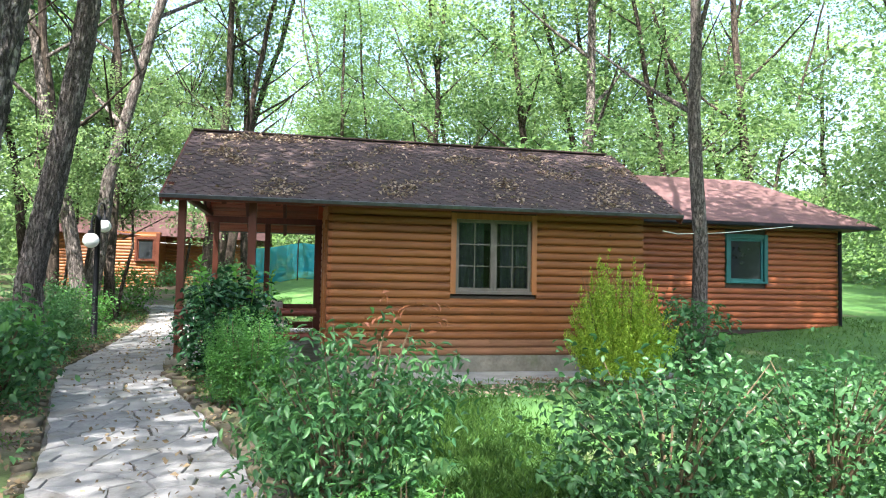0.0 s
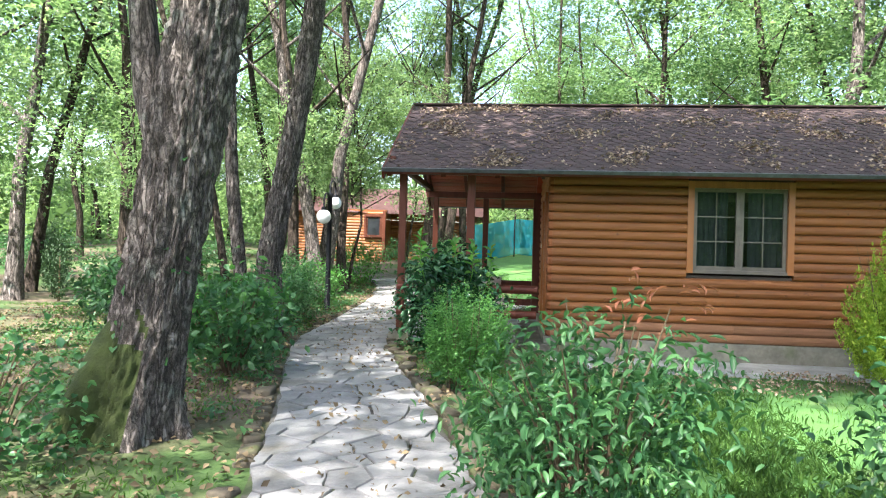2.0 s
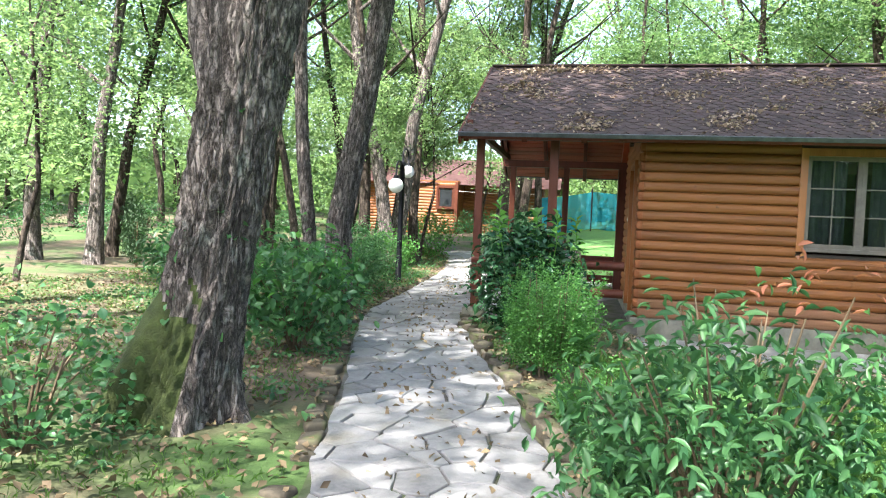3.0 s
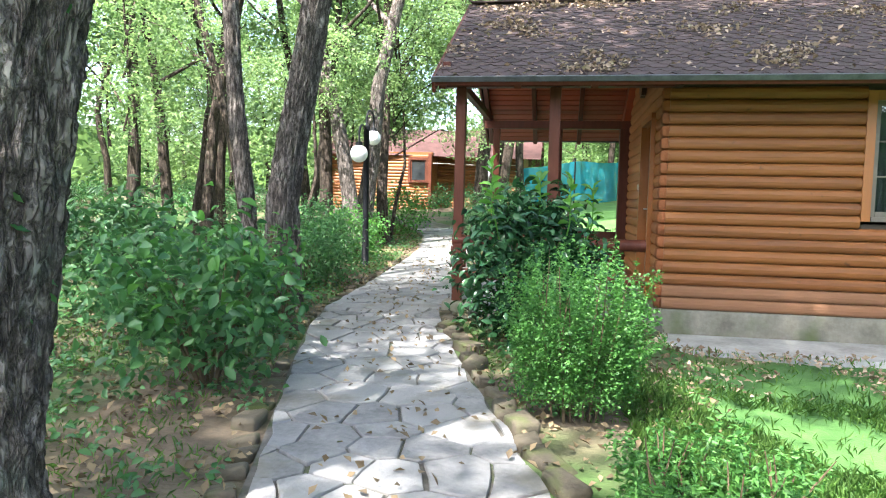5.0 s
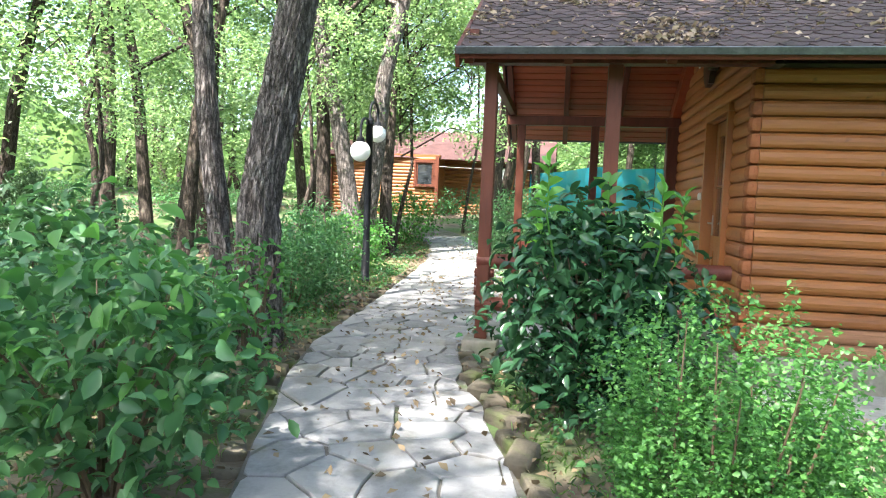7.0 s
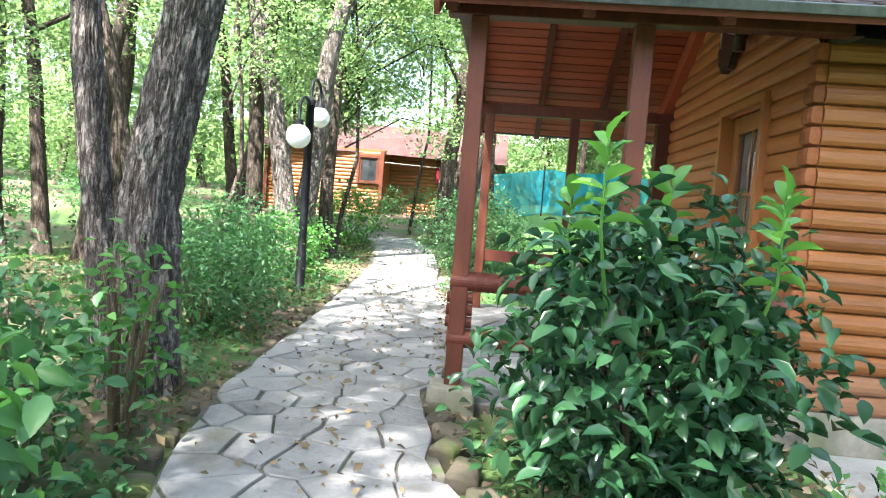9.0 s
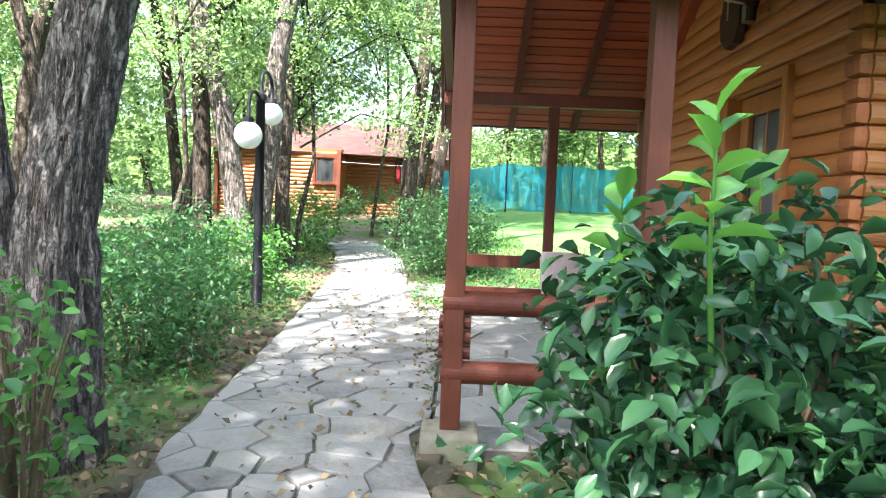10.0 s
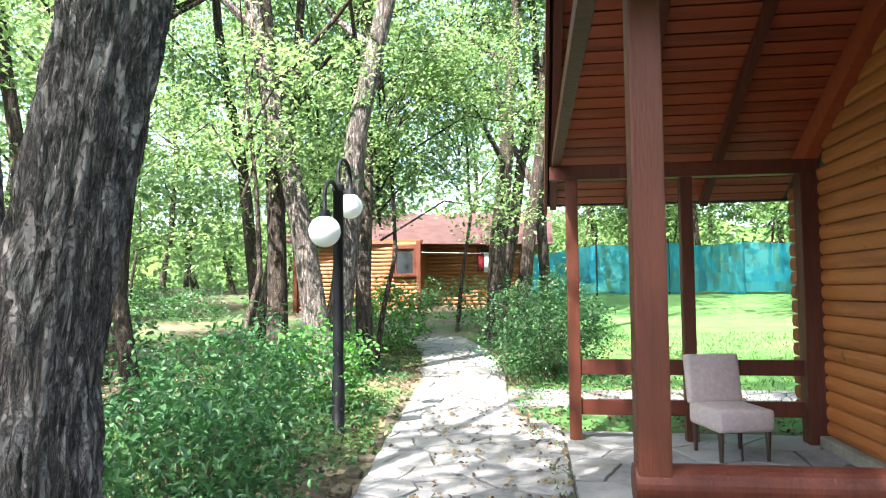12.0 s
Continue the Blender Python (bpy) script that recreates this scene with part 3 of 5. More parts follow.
while count < 62:
    x, y = r.uniform(-32, 34), r.uniform(-6, 40)
    if abs(x - 1.8) > (y + 13) * 1.12:
        continue
    if path_gap(x, y) < 3.2 or (-2 < x < 16 and -9 < y < 8) or (-1 < x < 12 and y < 21 and y > 4) or (-8 < x < 2 and 17 < y < 27) or (-2 < x < 8 and y < -8 and y > -16):
        continue
    if min(math.hypot(x - a, y - b) for a, b in placed) < 1.9:
        continue
    placed.append((x, y))
    h = r.uniform(11, 17)
    tree(x, y, r.uniform(0.13, 0.36), h, (r.uniform(-.16, .16), r.uniform(-.1, .1)), crowns_for(h, count + 100), seg=8, sway=r.uniform(0.12, 0.4), bow=r.uniform(-.35, .35), fork=(r.uniform(1.5, 4.5), r.uniform(-1.2, 1.2), 0.2, r.uniform(2.5, 4)) if count % 4 == 0 else None)
    count += 1

SPRAY_FINE = [crown_mesh("crown", 60, 15, (1.1, 1.1, 0.7), 0.2, 0.098, LEAF_TREE2) for k in range(2)]


def low_branch(x, y, h, lots):
    """A young tree whose leafy branches hang over the path."""
    t = thing("young_tree", "slender young tree with bright hanging leaves", "tree", at=(x, y, ground_z(x, y) - 0.03))
    bm = tube(bmesh.new(), [(0, 0, 0), (0.12, 0.02, h * 0.14), (0.34, 0.05, h * 0.3), (0.28, 0.05, h * 0.5), (0.12, 0.08, h * 0.75), (0.0, 0.1, h)], [0.055, 0.045, 0.038, 0.03, 0.02, 0.008], 8, 0.1)
    for k, (dx, dy, z, s) in enumerate(lots):
        tube(bm, [(0.08, 0.05, min(z, h) * 0.8), (dx * 0.6, dy * 0.6, z + 0.1), (dx * 1.3, dy * 1.3, z - 0.15)], [0.022, 0.014, 0.004], 6)
        o = new("crown", SPRAY_FINE[k % 2])
        o.parent = t
        o.matrix_basis = Matrix.Translation((dx, dy, z)) @ Matrix.Rotation(k * 2.1 + x, 4, 'Z') @ Matrix.Diagonal((s, s, s, 1))
    put(bm, "trunk", BARK_FAR, t, smooth=True)


r = random.Random(77)
low_branch(-3.0, 8.9, 6.4, [(r.uniform(-0.5, 2.6), r.uniform(-0.6, 0.9), 2.75 + 3.6 * (k / 22) + r.uniform(-.2, .2), r.uniform(0.6, 0.95)) for k in range(23)])
low_branch(-2.2, 14.0, 9.0, [(r.uniform(-2.2, 2.4), r.uniform(-0.8, 1.2), 4.4 + 5.5 * (k / 21) + r.uniform(-.2, .2), r.uniform(0.9, 1.5)) for k in range(22)])
low_branch(-5.6, 13.0, 9.0, [(r.uniform(-2.2, 2.2), r.uniform(-0.8, 1.2), 3.4 + 6.0 * (k / 19) + r.uniform(-.2, .2), r.uniform(0.9, 1.5)) for k in range(20)])
for x, y in ((1.5, 25.0), (5.0, 25.5), (8.5, 25.0), (-9.5, 22.0), (-12.0, 16.0), (12.0, 20.0)):
    low_branch(x, y, 9.0, [(r.uniform(-2.4, 2.4), r.uniform(-0.8, 1.2), 1.6 + 8.0 * (k / 15) + r.uniform(-.3, .3), r.uniform(1.2, 2.0)) for k in range(16)])
low_branch(-4.3, 6.3, 5.4, [(0.6, 0.1, 3.3, 0.8), (-0.7, 0.2, 3.6, 0.9), (0.2, 0.6, 4.6, 1.0), (1.2, -0.2, 4.2, 0.8)])
low_branch(-6.2, 3.0, 5.2, [(0.4, 0.1, 2.8, 0.9), (-0.7, 0.2, 3.3, 1.0), (0.2, 0.6, 4.4, 1.0), (1.0, -0.2, 3.9, 0.9)])
low_branch(-7.0, -0.5, 5.2, [(0.4, 0.1, 2.6, 0.9), (-0.7, 0.2, 3.3, 1.0), (0.2, 0.6, 4.4, 1.0), (1.0, -0.2, 3.6, 0.9)])
low_branch(11.8, 9.5, 6.0, [(0.4, 0.1, 3.6, 1.3), (-0.7, 0.2, 4.3, 1.4), (0.2, 0.6, 5.4, 1.5), (2.0, -0.4, 4.0, 1.5), (3.4, -1.0, 3.6, 1.5), (3.0, -1.2, 5.2, 1.6)])
low_branch(16.0, 3.0, 5.5, [(0.4, 0.1, 2.6, 1.3), (-0.9, 0.2, 3.4, 1.4), (0.2, 0.6, 4.6, 1.5), (-1.2, -1.4, 2.2, 1.1), (-0.4, -1.0, 1.2, 1.1)])
# a plain distance of woods beyond everything
bm = bmesh.new()
ring = []
for k in range(120):
    a = 2 * math.pi * k / 120
    h = 8.0 + 4.0 * noise.noise(Vector((math.cos(a) * 4, math.sin(a) * 4, 0))) + 2.0 * noise.noise(Vector((math.cos(a) * 19, math.sin(a) * 19, 4)))
    rr = 60 + 2.5 * noise.noise(Vector((math.cos(a) * 12, math.sin(a) * 12, 9)))
    ring.append([bm.verts.new((math.cos(a) * rr, 6 + math.sin(a) * rr, z)) for z in (-1, h * 0.5, h)])
for k in range(120):
    for i in range(2):
        bm.faces.new((ring[k][i], ring[(k + 1) % 120][i], ring[(k + 1) % 120][i + 1], ring[k][i + 1]))
FARGREEN = mat("distant_woods", (0.035, 0.085, 0.02), (0.13, 0.22, 0.05), 0.9, 0.35, 0.3, fine=9)
tagged(put(bm, "backdrop", FARGREEN), "plain green distance of more woods", "backdrop", kind="structure")

# far woods all round
def far_leaves(n, per, near, deep, top, low, seed):
    g = np.random.default_rng(seed)
    ang, rad = g.uniform(-0.35, math.pi + 0.35, n), g.uniform(near, deep, n)
    c = np.stack([1 + np.cos(ang) * rad, 6 + np.sin(ang) * rad, low + (top - low) * g.uniform(0, 1, n) ** 1.5], 1)
    return np.repeat(c, per, 0) + g.normal(0, 1, (n * per, 3)) * np.array([1.0, 1.0, 0.42])


p = far_leaves(2500, 34, 29, 47, 21, 0.5, 21)
n = len(p)
far = new("far_woods", leaves_mesh("far_woods", p, rng.uniform(0.3, 0.62, n), 0.6, 0.3, material=LEAF_TREE2))
tagged(far, "dense far woods of pale green leaves", "woods", kind="stuff")


# ---- log cabin ----
cabin = thing("log_cabin", "orange-stained log cabin with a red-brown porch and leaf-strewn shingle roof", "cabin")
WX, WY, EX, NY = 2.2, 0.30, 7.55, 4.30      # outer planes of the walls
PITCH, Z0 = 0.132, 0.09
SLOPE = (3.9 - 2.44) / (2.2 + 0.47)
RIDGE_Y = 2.2


def half_log(length, axis="x", PITCH=PITCH, bulge=0.052):
    """One course of half-round log siding, its flat back at y=0 (or x=0), bulging to the outside."""
    bm = bmesh.new()
    prof = []
    for k in range(7):
        t = -math.pi / 2 + math.pi * k / 6
        prof.append((-bulge * math.cos(t) ** 0.8 - 0.006, PITCH / 2 * math.sin(t) * 0.985))
    prof = [(0.0, -PITCH / 2 * 0.985)] + prof + [(0.0, PITCH / 2 * 0.985)]
    a = [bm.verts.new((0, u, v) if axis == "x" else (u, 0, v)) for u, v in prof]
    b = [bm.verts.new((length, u, v) if axis == "x" else (u, length, v)) for u, v in prof]
    n = len(prof)
    for k in range(n):
        bm.faces.new((a[k], a[(k + 1) % n], b[(k + 1) % n], b[k]))
    bm.faces.new(a)
    bm.faces.new(list(reversed(b)))
    bmesh.ops.recalc_face_normals(bm, faces=bm.faces)
    return bm


def log_course(parent, material, x, y, z, length, axis="x", pitch=PITCH, bulge=0.052):
    o = put(half_log(length, axis, pitch, bulge), "log", material, parent)
    o.location = (x, y, z)
    return o


wall_s = boxed("wall", INSIDE, cabin, WX, 4.1, WY, WY + 0.12, Z0, 2.5, 0)
boxed("wall", INSIDE, cabin, 5.62, EX, WY, WY + 0.12, Z0, 2.5, 0)
boxed("wall", INSIDE, cabin, 4.1, 5.62, WY, WY + 0.12, Z0, 1.06, 0)
boxed("wall", INSIDE, cabin, 4.1, 5.62, WY, WY + 0.12, 2.42, 2.5, 0)
WIN0, WIN1 = 4.12, 5.60
for k in range(18):
    z = Z0 + PITCH * (k + 0.5)
    if z + PITCH / 2 > 1.07 and z - PITCH / 2 < 2.42:
        log_course(wall_s, LOG, WX, WY, z, WIN0 - WX)
        log_course(wall_s, LOG, WIN1, WY, z, EX - WIN1)
    elif k % 3 == 1:
        log_course(wall_s, LOG_WORN if k < 2 else LOG, WX, WY, z, 2.6)
        log_course(wall_s, LOG_WORN if k < 2 else LOG, WX + 2.603, WY, z, EX - WX - 2.603)
    else:
        log_course(wall_s, LOG_WORN if k < 2 else LOG, WX, WY, z, EX - WX)
# west wall with the door, and its gable
D0, D1, DTOP = 1.07, 2.10, 2.22
wall_w = boxed("wall", INSIDE, cabin, WX, WX + 0.1, WY + 0.12, D0, Z0, 2.44, 0)
boxed("wall", INSIDE, cabin, WX, WX + 0.1, D1, NY, Z0, 2.44, 0)
boxed("wall", INSIDE, cabin, WX, WX + 0.1, D0, D1, DTOP, 2.44, 0)
bm = bmesh.new()
tri = [(0.05, 2.445), (NY + 0.05, 2.445), (RIDGE_Y, 3.68)]
f = bm.faces.new([bm.verts.new((WX, *q)) for q in tri])
g = bmesh.ops.extrude_face_region(bm, geom=[f])
bmesh.ops.translate(bm, vec=(0.1, 0, 0), verts=[v for v in g["geom"] if isinstance(v, bmesh.types.BMVert)])
bmesh.ops.recalc_face_normals(bm, faces=bm.faces)
put(bm, "gable", INSIDE, cabin)
WP = 0.132
for k in range(29):
    z = Z0 + WP * (k + 0.5)
    y0, y1 = 0.36, NY
    if z > 2.4:
        y0 = max(y0, (z + 0.13 - 2.44) / SLOPE - 0.47)
        y1 = min(y1, 2 * RIDGE_Y - y0)
    if y1 - y0 < 0.15:
        continue
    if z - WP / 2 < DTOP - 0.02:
        log_course(wall_w, LOG_LIT_W, WX, y0, z, D0 - 0.02 - y0, "y", WP, 0.034)
        log_course(wall_w, LOG_LIT_W, WX, D1 + 0.02, z, y1 - D1 - 0.02, "y", WP, 0.034)
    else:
        log_course(wall_w, LOG_LIT_W, WX, y0, z, y1 - y0, "y", WP, 0.034)
wall_n = boxed("wall", INSIDE, cabin, WX, EX, NY - 0.1, NY, Z0, 2.44, 0)
wall_e = boxed("wall", INSIDE, cabin, EX - 0.1, EX, WY, NY, Z0, 2.44, 0)
bm = bmesh.new()
tri = [(EX, 0.05, 2.445), (EX, NY + 0.05, 2.445), (EX, RIDGE_Y, 3.68)]
f = bm.faces.new([bm.verts.new(q) for q in tri])
g = bmesh.ops.extrude_face_region(bm, geom=[f])
bmesh.ops.translate(bm, vec=(-0.1, 0, 0), verts=[v for v in g["geom"] if isinstance(v, bmesh.types.BMVert)])
bmesh.ops.recalc_face_normals(bm, faces=bm.faces)
put(bm, "gable", LOG, cabin)
boxed("floor", DARKWOOD, cabin, WX + 0.1, EX - 0.1, WY + 0.12, NY - 0.1, Z0, Z0 + 0.04, 0)
# crossed log ends at the corners
stub_x = put(box(bmesh.new(), 0.0, 0.24, -0.1, 0.07, -0.064, 0.064, 0.045), "log_end", LOGEND, cabin)
stub_x.location = (2.125, 0.365, Z0 + PITCH / 2)
for k in range(1, 18):
    share(stub_x, Matrix.Translation((2.125, 0.365, Z0 + PITCH * (k + 0.5))))
stub_y = put(tube(bmesh.new(), [(0, 0.0, 0), (0, 0.025, 0), (0, 0.2, 0)], [0.05, 0.063, 0.063], 14), "log_end", LOG, cabin, smooth=True)
for k in range(18):
    for x in (2.29, 7.5):
        o = stub_y if (k == 0 and x < 3) else share(stub_y, Matrix())
        o.matrix_basis = Matrix.Translation((x, 0.258, Z0 + PITCH * (k + 0.5)))
for k in range(16):
    share(stub_x, Matrix.Translation((2.045, 4.52, Z0 + PITCH * (k + 1.5))))
# foundation and apron
boxed("foundation", CONCRETE, cabin, 2.1, 7.62, 0.27, 4.35, -0.4, Z0, 0.015)
apron = tagged(put(box(bmesh.new(), 1.9, 7.9, -0.58, 0.268, -0.4, -0.175, 0.02), "concrete_apron", PALE), "pale concrete apron along the cabin's foundation", "pavement", kind="structure")

# porch posts, beams, rails
POSTS = [(0, 0, 0.105, 0.12), (1.0, 0.03, 0.115, 0.0), (0, 4.25, 0.11, 0.0), (1.04, 4.25, 0.11, 0.0)]
for x, y, w, zb in POSTS:
    boxed("post", POSTWOOD, cabin, x - w / 2, x + w / 2, y - w / 2, y + w / 2, zb, 2.42, 0.008)
boxed("post", POSTWOOD, cabin, 2.02, 2.19, 4.16, 4.34, 0, 2.42, 0.01)
boxed("beam", MAHOG, cabin, -0.2, 2.19, -0.065, 0.065, 2.42, 2.55, 0.008)
boxed("beam", MAHOG, cabin, -0.2, 2.19, 4.185, 4.315, 2.42, 2.55, 0.008)
boxed("beam", MAHOG, cabin, -0.2, 7.7, RIDGE_Y - 0.06, RIDGE_Y + 0.06, 3.62, 3.75, 0.008)
boxed("beam", MAHOG, cabin, -0.175, -0.095, -0.2, 4.45, 2.552, 2.66, 0.008)
for z, rr in ((0.78, 0.063), (0.415, 0.06)):
    rod("rail", MAHOG, cabin, (-0.06, 0, z), (1.98, 0.02, z), rr, 24)
for k in range(3):
    rod("rail_stub", MAHOG, cabin, (-0.075, 0, 0.50 + 0.078 * k + 0.02), (0.09, 0, 0.52 + 0.078 * k), 0.038, 10)
for z0, z1 in ((0.60, 0.74), (0.23, 0.37)):
    boxed("rail", MAHOG, cabin, 0.057, 0.983, 4.225, 4.275, z0, z1, 0.006)
    boxed("rail", MAHOG, cabin, 1.097, 2.018, 4.225, 4.275, z0, z1, 0.006)
for x, y in ((0, 0), (0, 4.25)):
    boxed("footing", CONCRETE, cabin, x - 0.15, x + 0.15, y - 0.14, y + 0.14, -0.1, 0.118 if y == 0 else 0.0, 0.02)

# roof
SL = math.hypot(1, SLOPE)
RX0, RX1 = -0.21, 7.84


def roof_z(y):
    return 2.44 + (y + 0.47) * SLOPE if y < RIDGE_Y else 2.44 + (2 * RIDGE_Y - y + 0.47) * SLOPE


roof = boxed("roof", MAHOG, cabin, RX0, RX1, RIDGE_Y - 0.01, RIDGE_Y + 0.01, 3.84, 3.86, 0)
ANG = math.atan(SLOPE)
SLEN = (RIDGE_Y + 0.47) * SL
deck = bmesh.new()
box(deck, RX0, RX1, 0, SLEN, -0.005, 0.012)
for side in (0, 1):
    m = Matrix.Translation((0, -0.47, 2.44)) @ Matrix.Rotation(ANG, 4, 'X') if side == 0 else Matrix.Translation((0, 2 * RIDGE_Y + 0.47, 2.44)) @ Matrix.Rotation(-ANG, 4, 'X') @ Matrix.Diagonal((1, -1, 1, 1))
    if side == 0:
        d0 = put(deck, "roof_deck", SHINGLE_REST, cabin)
        d0.matrix_basis = m
        for k in range(23):
            b0 = boxed("soffit_board", BOARD, cabin, RX0 + 0.03, 2.18, 0.002, 0.119, -0.026, -0.008, 0.004) if k == 0 else share(b0, Matrix(), "soffit_board")
            b0.matrix_basis = m @ Matrix.Translation((0, 0.01 + 0.132 * k, 0))
        for k, x in enumerate((-0.15, 0.62, 1.38)):
            ra = boxed("rafter", MAHOG, cabin, -0.035, 0.035, 0.05, SLEN - 0.05, -0.13, -0.026, 0.005) if k == 0 else share(ra, Matrix(), "rafter")
            ra.matrix_basis = m @ Matrix.Translation((x, 0, 0))
        wr = boxed("wall_rafter", BOARD, cabin, 2.07, 2.19, 0.4, SLEN, -0.23, -0.027, 0.006)
        wr.matrix_basis = m
        for k, x in enumerate((2.75, 3.42, 4.1, 4.75, 5.4, 6.05, 6.7, 7.3)):
            rt = boxed("rafter", MAHOG, cabin, -0.03, 0.03, 0.16, 0.9, -0.10, -0.006, 0.005) if k == 0 else share(rt, Matrix(), "rafter")
            rt.matrix_basis = m @ Matrix.Translation((x, 0, 0))
        ve = boxed("verge_board", MAHOG, cabin, -0.02, 0.012, -0.02, SLEN, -0.14, 0.014, 0.004)
        ve.matrix_basis = m @ Matrix.Translation((RX0 - 0.014, 0, 0))
        v2 = share(ve, m @ Matrix.Translation((RX1 + 0.022, 0, 0)))
        ft = boxed("drip_edge", FLASH, cabin, RX0 - 0.03, RX1 + 0.03, -0.03, -0.006, -0.03, 0.026, 0.004)
        ft.matrix_basis = m
        fb = boxed("fascia", MAHOG, cabin, RX0 - 0.02, RX1 + 0.02, -0.004, 0.02, -0.075, -0.026, 0.003)
        fb.matrix_basis = m
    else:
        low = m @ Matrix.Translation((0, -0.264, 0))
        longer = Matrix.Diagonal((1, (SLEN + 0.264) / SLEN, 1, 1))
        share(d0, low @ longer)
        for k in range(-2, 23):
            share(b0, m @ Matrix.Translation((0, 0.01 + 0.132 * k, 0)), "soffit_board")
        for x in (-0.15, 0.62, 1.38):
            share(ra, low @ longer @ Matrix.Translation((x, 0, 0)), "rafter")
        share(wr, m)
        share(ve, low @ longer @ Matrix.Translation((RX0 - 0.014, 0, 0)))
        share(ft, low)
# shingles of the south slope: the porch end as single pieces, the rest joined
def tab(bm, x, y, w, h, lift):
    zt = 0.014
    v = [(x - w / 2 * 0.55, y, zt + lift), (x + w / 2 * 0.55, y, zt + lift), (x + w / 2, y + h * 0.45, zt + lift * 0.8), (x + w / 2, y + h, zt), (x - w / 2, y + h, zt), (x - w / 2, y + h * 0.45, zt + lift * 0.8)]
    top = [bm.verts.new(q) for q in v]
    bot = [bm.verts.new((q[0], q[1], 0.012)) for q in v]
    bm.faces.new(top)
    for k in (0, 1, 4, 5):
        bm.faces.new((top[k], bot[k], bot[(k + 1) % 6], top[(k + 1) % 6]))


ROW, TABW = 0.105, 0.21
south = d0.matrix_basis
one = bmesh.new()
tab(one, 0, 0, TABW * 0.98, ROW * 1.5, 0.010)
bmesh.ops.recalc_face_normals(one, faces=one.faces)
first = None
rest = bmesh.new()
made = 0
for rrow in range(28):
    y = rrow * ROW
    for c in range(40):
        x = RX0 + TABW * (c + 0.5 + (0.5 if rrow % 2 else 0.0))
        if x > RX1 - 0.05:
            continue
        if c < 12 and made < 296:
            m = south @ Matrix.Translation((x, y + random.uniform(-.004, .004), random.uniform(0, .003)))
            if first is None:
                first = put(one, "shingle", SHINGLE, d0)
                first.matrix_basis = south.inverted() @ m
            else:
                share(first, south.inverted() @ m, "shingle", d0)
            made += 1
        else:
            tab(rest, x, y + random.uniform(-.004, .004), TABW * 0.98, ROW * 1.5 if rrow < 27 else ROW, 0.010)
bmesh.ops.recalc_face_normals(rest, faces=rest.faces)
o = put(rest, "shingles", SHINGLE_REST, d0)
o["kind"] = "stuff"
for k in range(26):
    cap = boxed("ridge_cap", SHINGLE, cabin, -0.16, 0.16, -0.1, 0.1, -0.012, 0.012, 0.004) if k == 0 else share(cap, Matrix(), "ridge_cap")
    cap.matrix_basis = Matrix.Translation((RX0 + 0.16 + 0.305 * k, RIDGE_Y, roof_z(RIDGE_Y) + 0.02))

# window of the south wall
def window(parent, m, w, h, panes=2, cols=2, rows=3, outer=FRAMEWOOD, sash=SASH, name="window", glass=GLASS):
    """A window in the plane y=0, from x=0..w and z=0..h, its outside towards -y."""
    win = new(name)
    win.parent = parent
    win.matrix_basis = m

    def bx(nm, mt, *a, bev=0.004):
        return boxed(nm, mt, win, *a, bev)
    fw = 0.09
    bx("frame", outer, 0, fw, -0.075, 0.06, 0, h)
    bx("frame", outer, w - fw, w, -0.075, 0.06, 0, h)
    bx("frame", outer, fw, w - fw, -0.07, 0.06, h - fw * 1.1, h)
    bx("sill", SASH if outer is FRAMEWOOD else outer, fw, w - fw, -0.085, 0.06, 0, 0.05)
    sw = (w - 2 * fw) / panes
    for i in range(panes):
        a, b = fw + sw * i, fw + sw * (i + 1)
        t = 0.055
        z0, z1 = 0.05, h - fw * 1.1
        bx("sash", sash, a, a + t, -0.03, 0.03, z0, z1)
        bx("sash", sash, b - t, b, -0.03, 0.03, z0, z1)
        bx("sash", sash, a + t, b - t, -0.03, 0.03, z0, z0 + t)
        bx("sash", sash, a + t, b - t, -0.03, 0.03, z1 - t, z1)
        g = bx("pane", glass, a + t, b - t, -0.006, 0.0, z0 + t, z1 - t, bev=0)
        g.visible_shadow = False
        for c in range(1, cols):
            x = a + t + (b - a - 2 * t) * c / cols
            bx("glazing_bar", SASH, x - 0.008, x + 0.008, -0.016, -0.0065, z0 + t, z1 - t, bev=0)
        for c in range(1, rows):
            z = z0 + t + (z1 - z0 - 2 * t) * c / rows
            bx("glazing_bar", SASH, a + t, b - t, -0.0155, -0.0068, z - 0.008, z + 0.008, bev=0)
    return win


main_window = window(cabin, Matrix.Translation((WIN0, WY + 0.012, 1.09)), WIN1 - WIN0, 1.33)
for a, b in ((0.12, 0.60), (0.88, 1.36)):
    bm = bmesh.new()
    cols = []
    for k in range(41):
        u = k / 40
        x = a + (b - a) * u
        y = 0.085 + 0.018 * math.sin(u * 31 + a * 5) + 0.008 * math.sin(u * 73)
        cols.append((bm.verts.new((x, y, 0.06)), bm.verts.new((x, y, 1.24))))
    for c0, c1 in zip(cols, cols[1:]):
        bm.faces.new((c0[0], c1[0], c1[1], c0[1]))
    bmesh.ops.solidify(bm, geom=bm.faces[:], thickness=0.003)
    put(bm, "curtain", DIMMED_CURTAIN, main_window, "net curtain, its grey darkened to the dimness behind the glass", smooth=True)

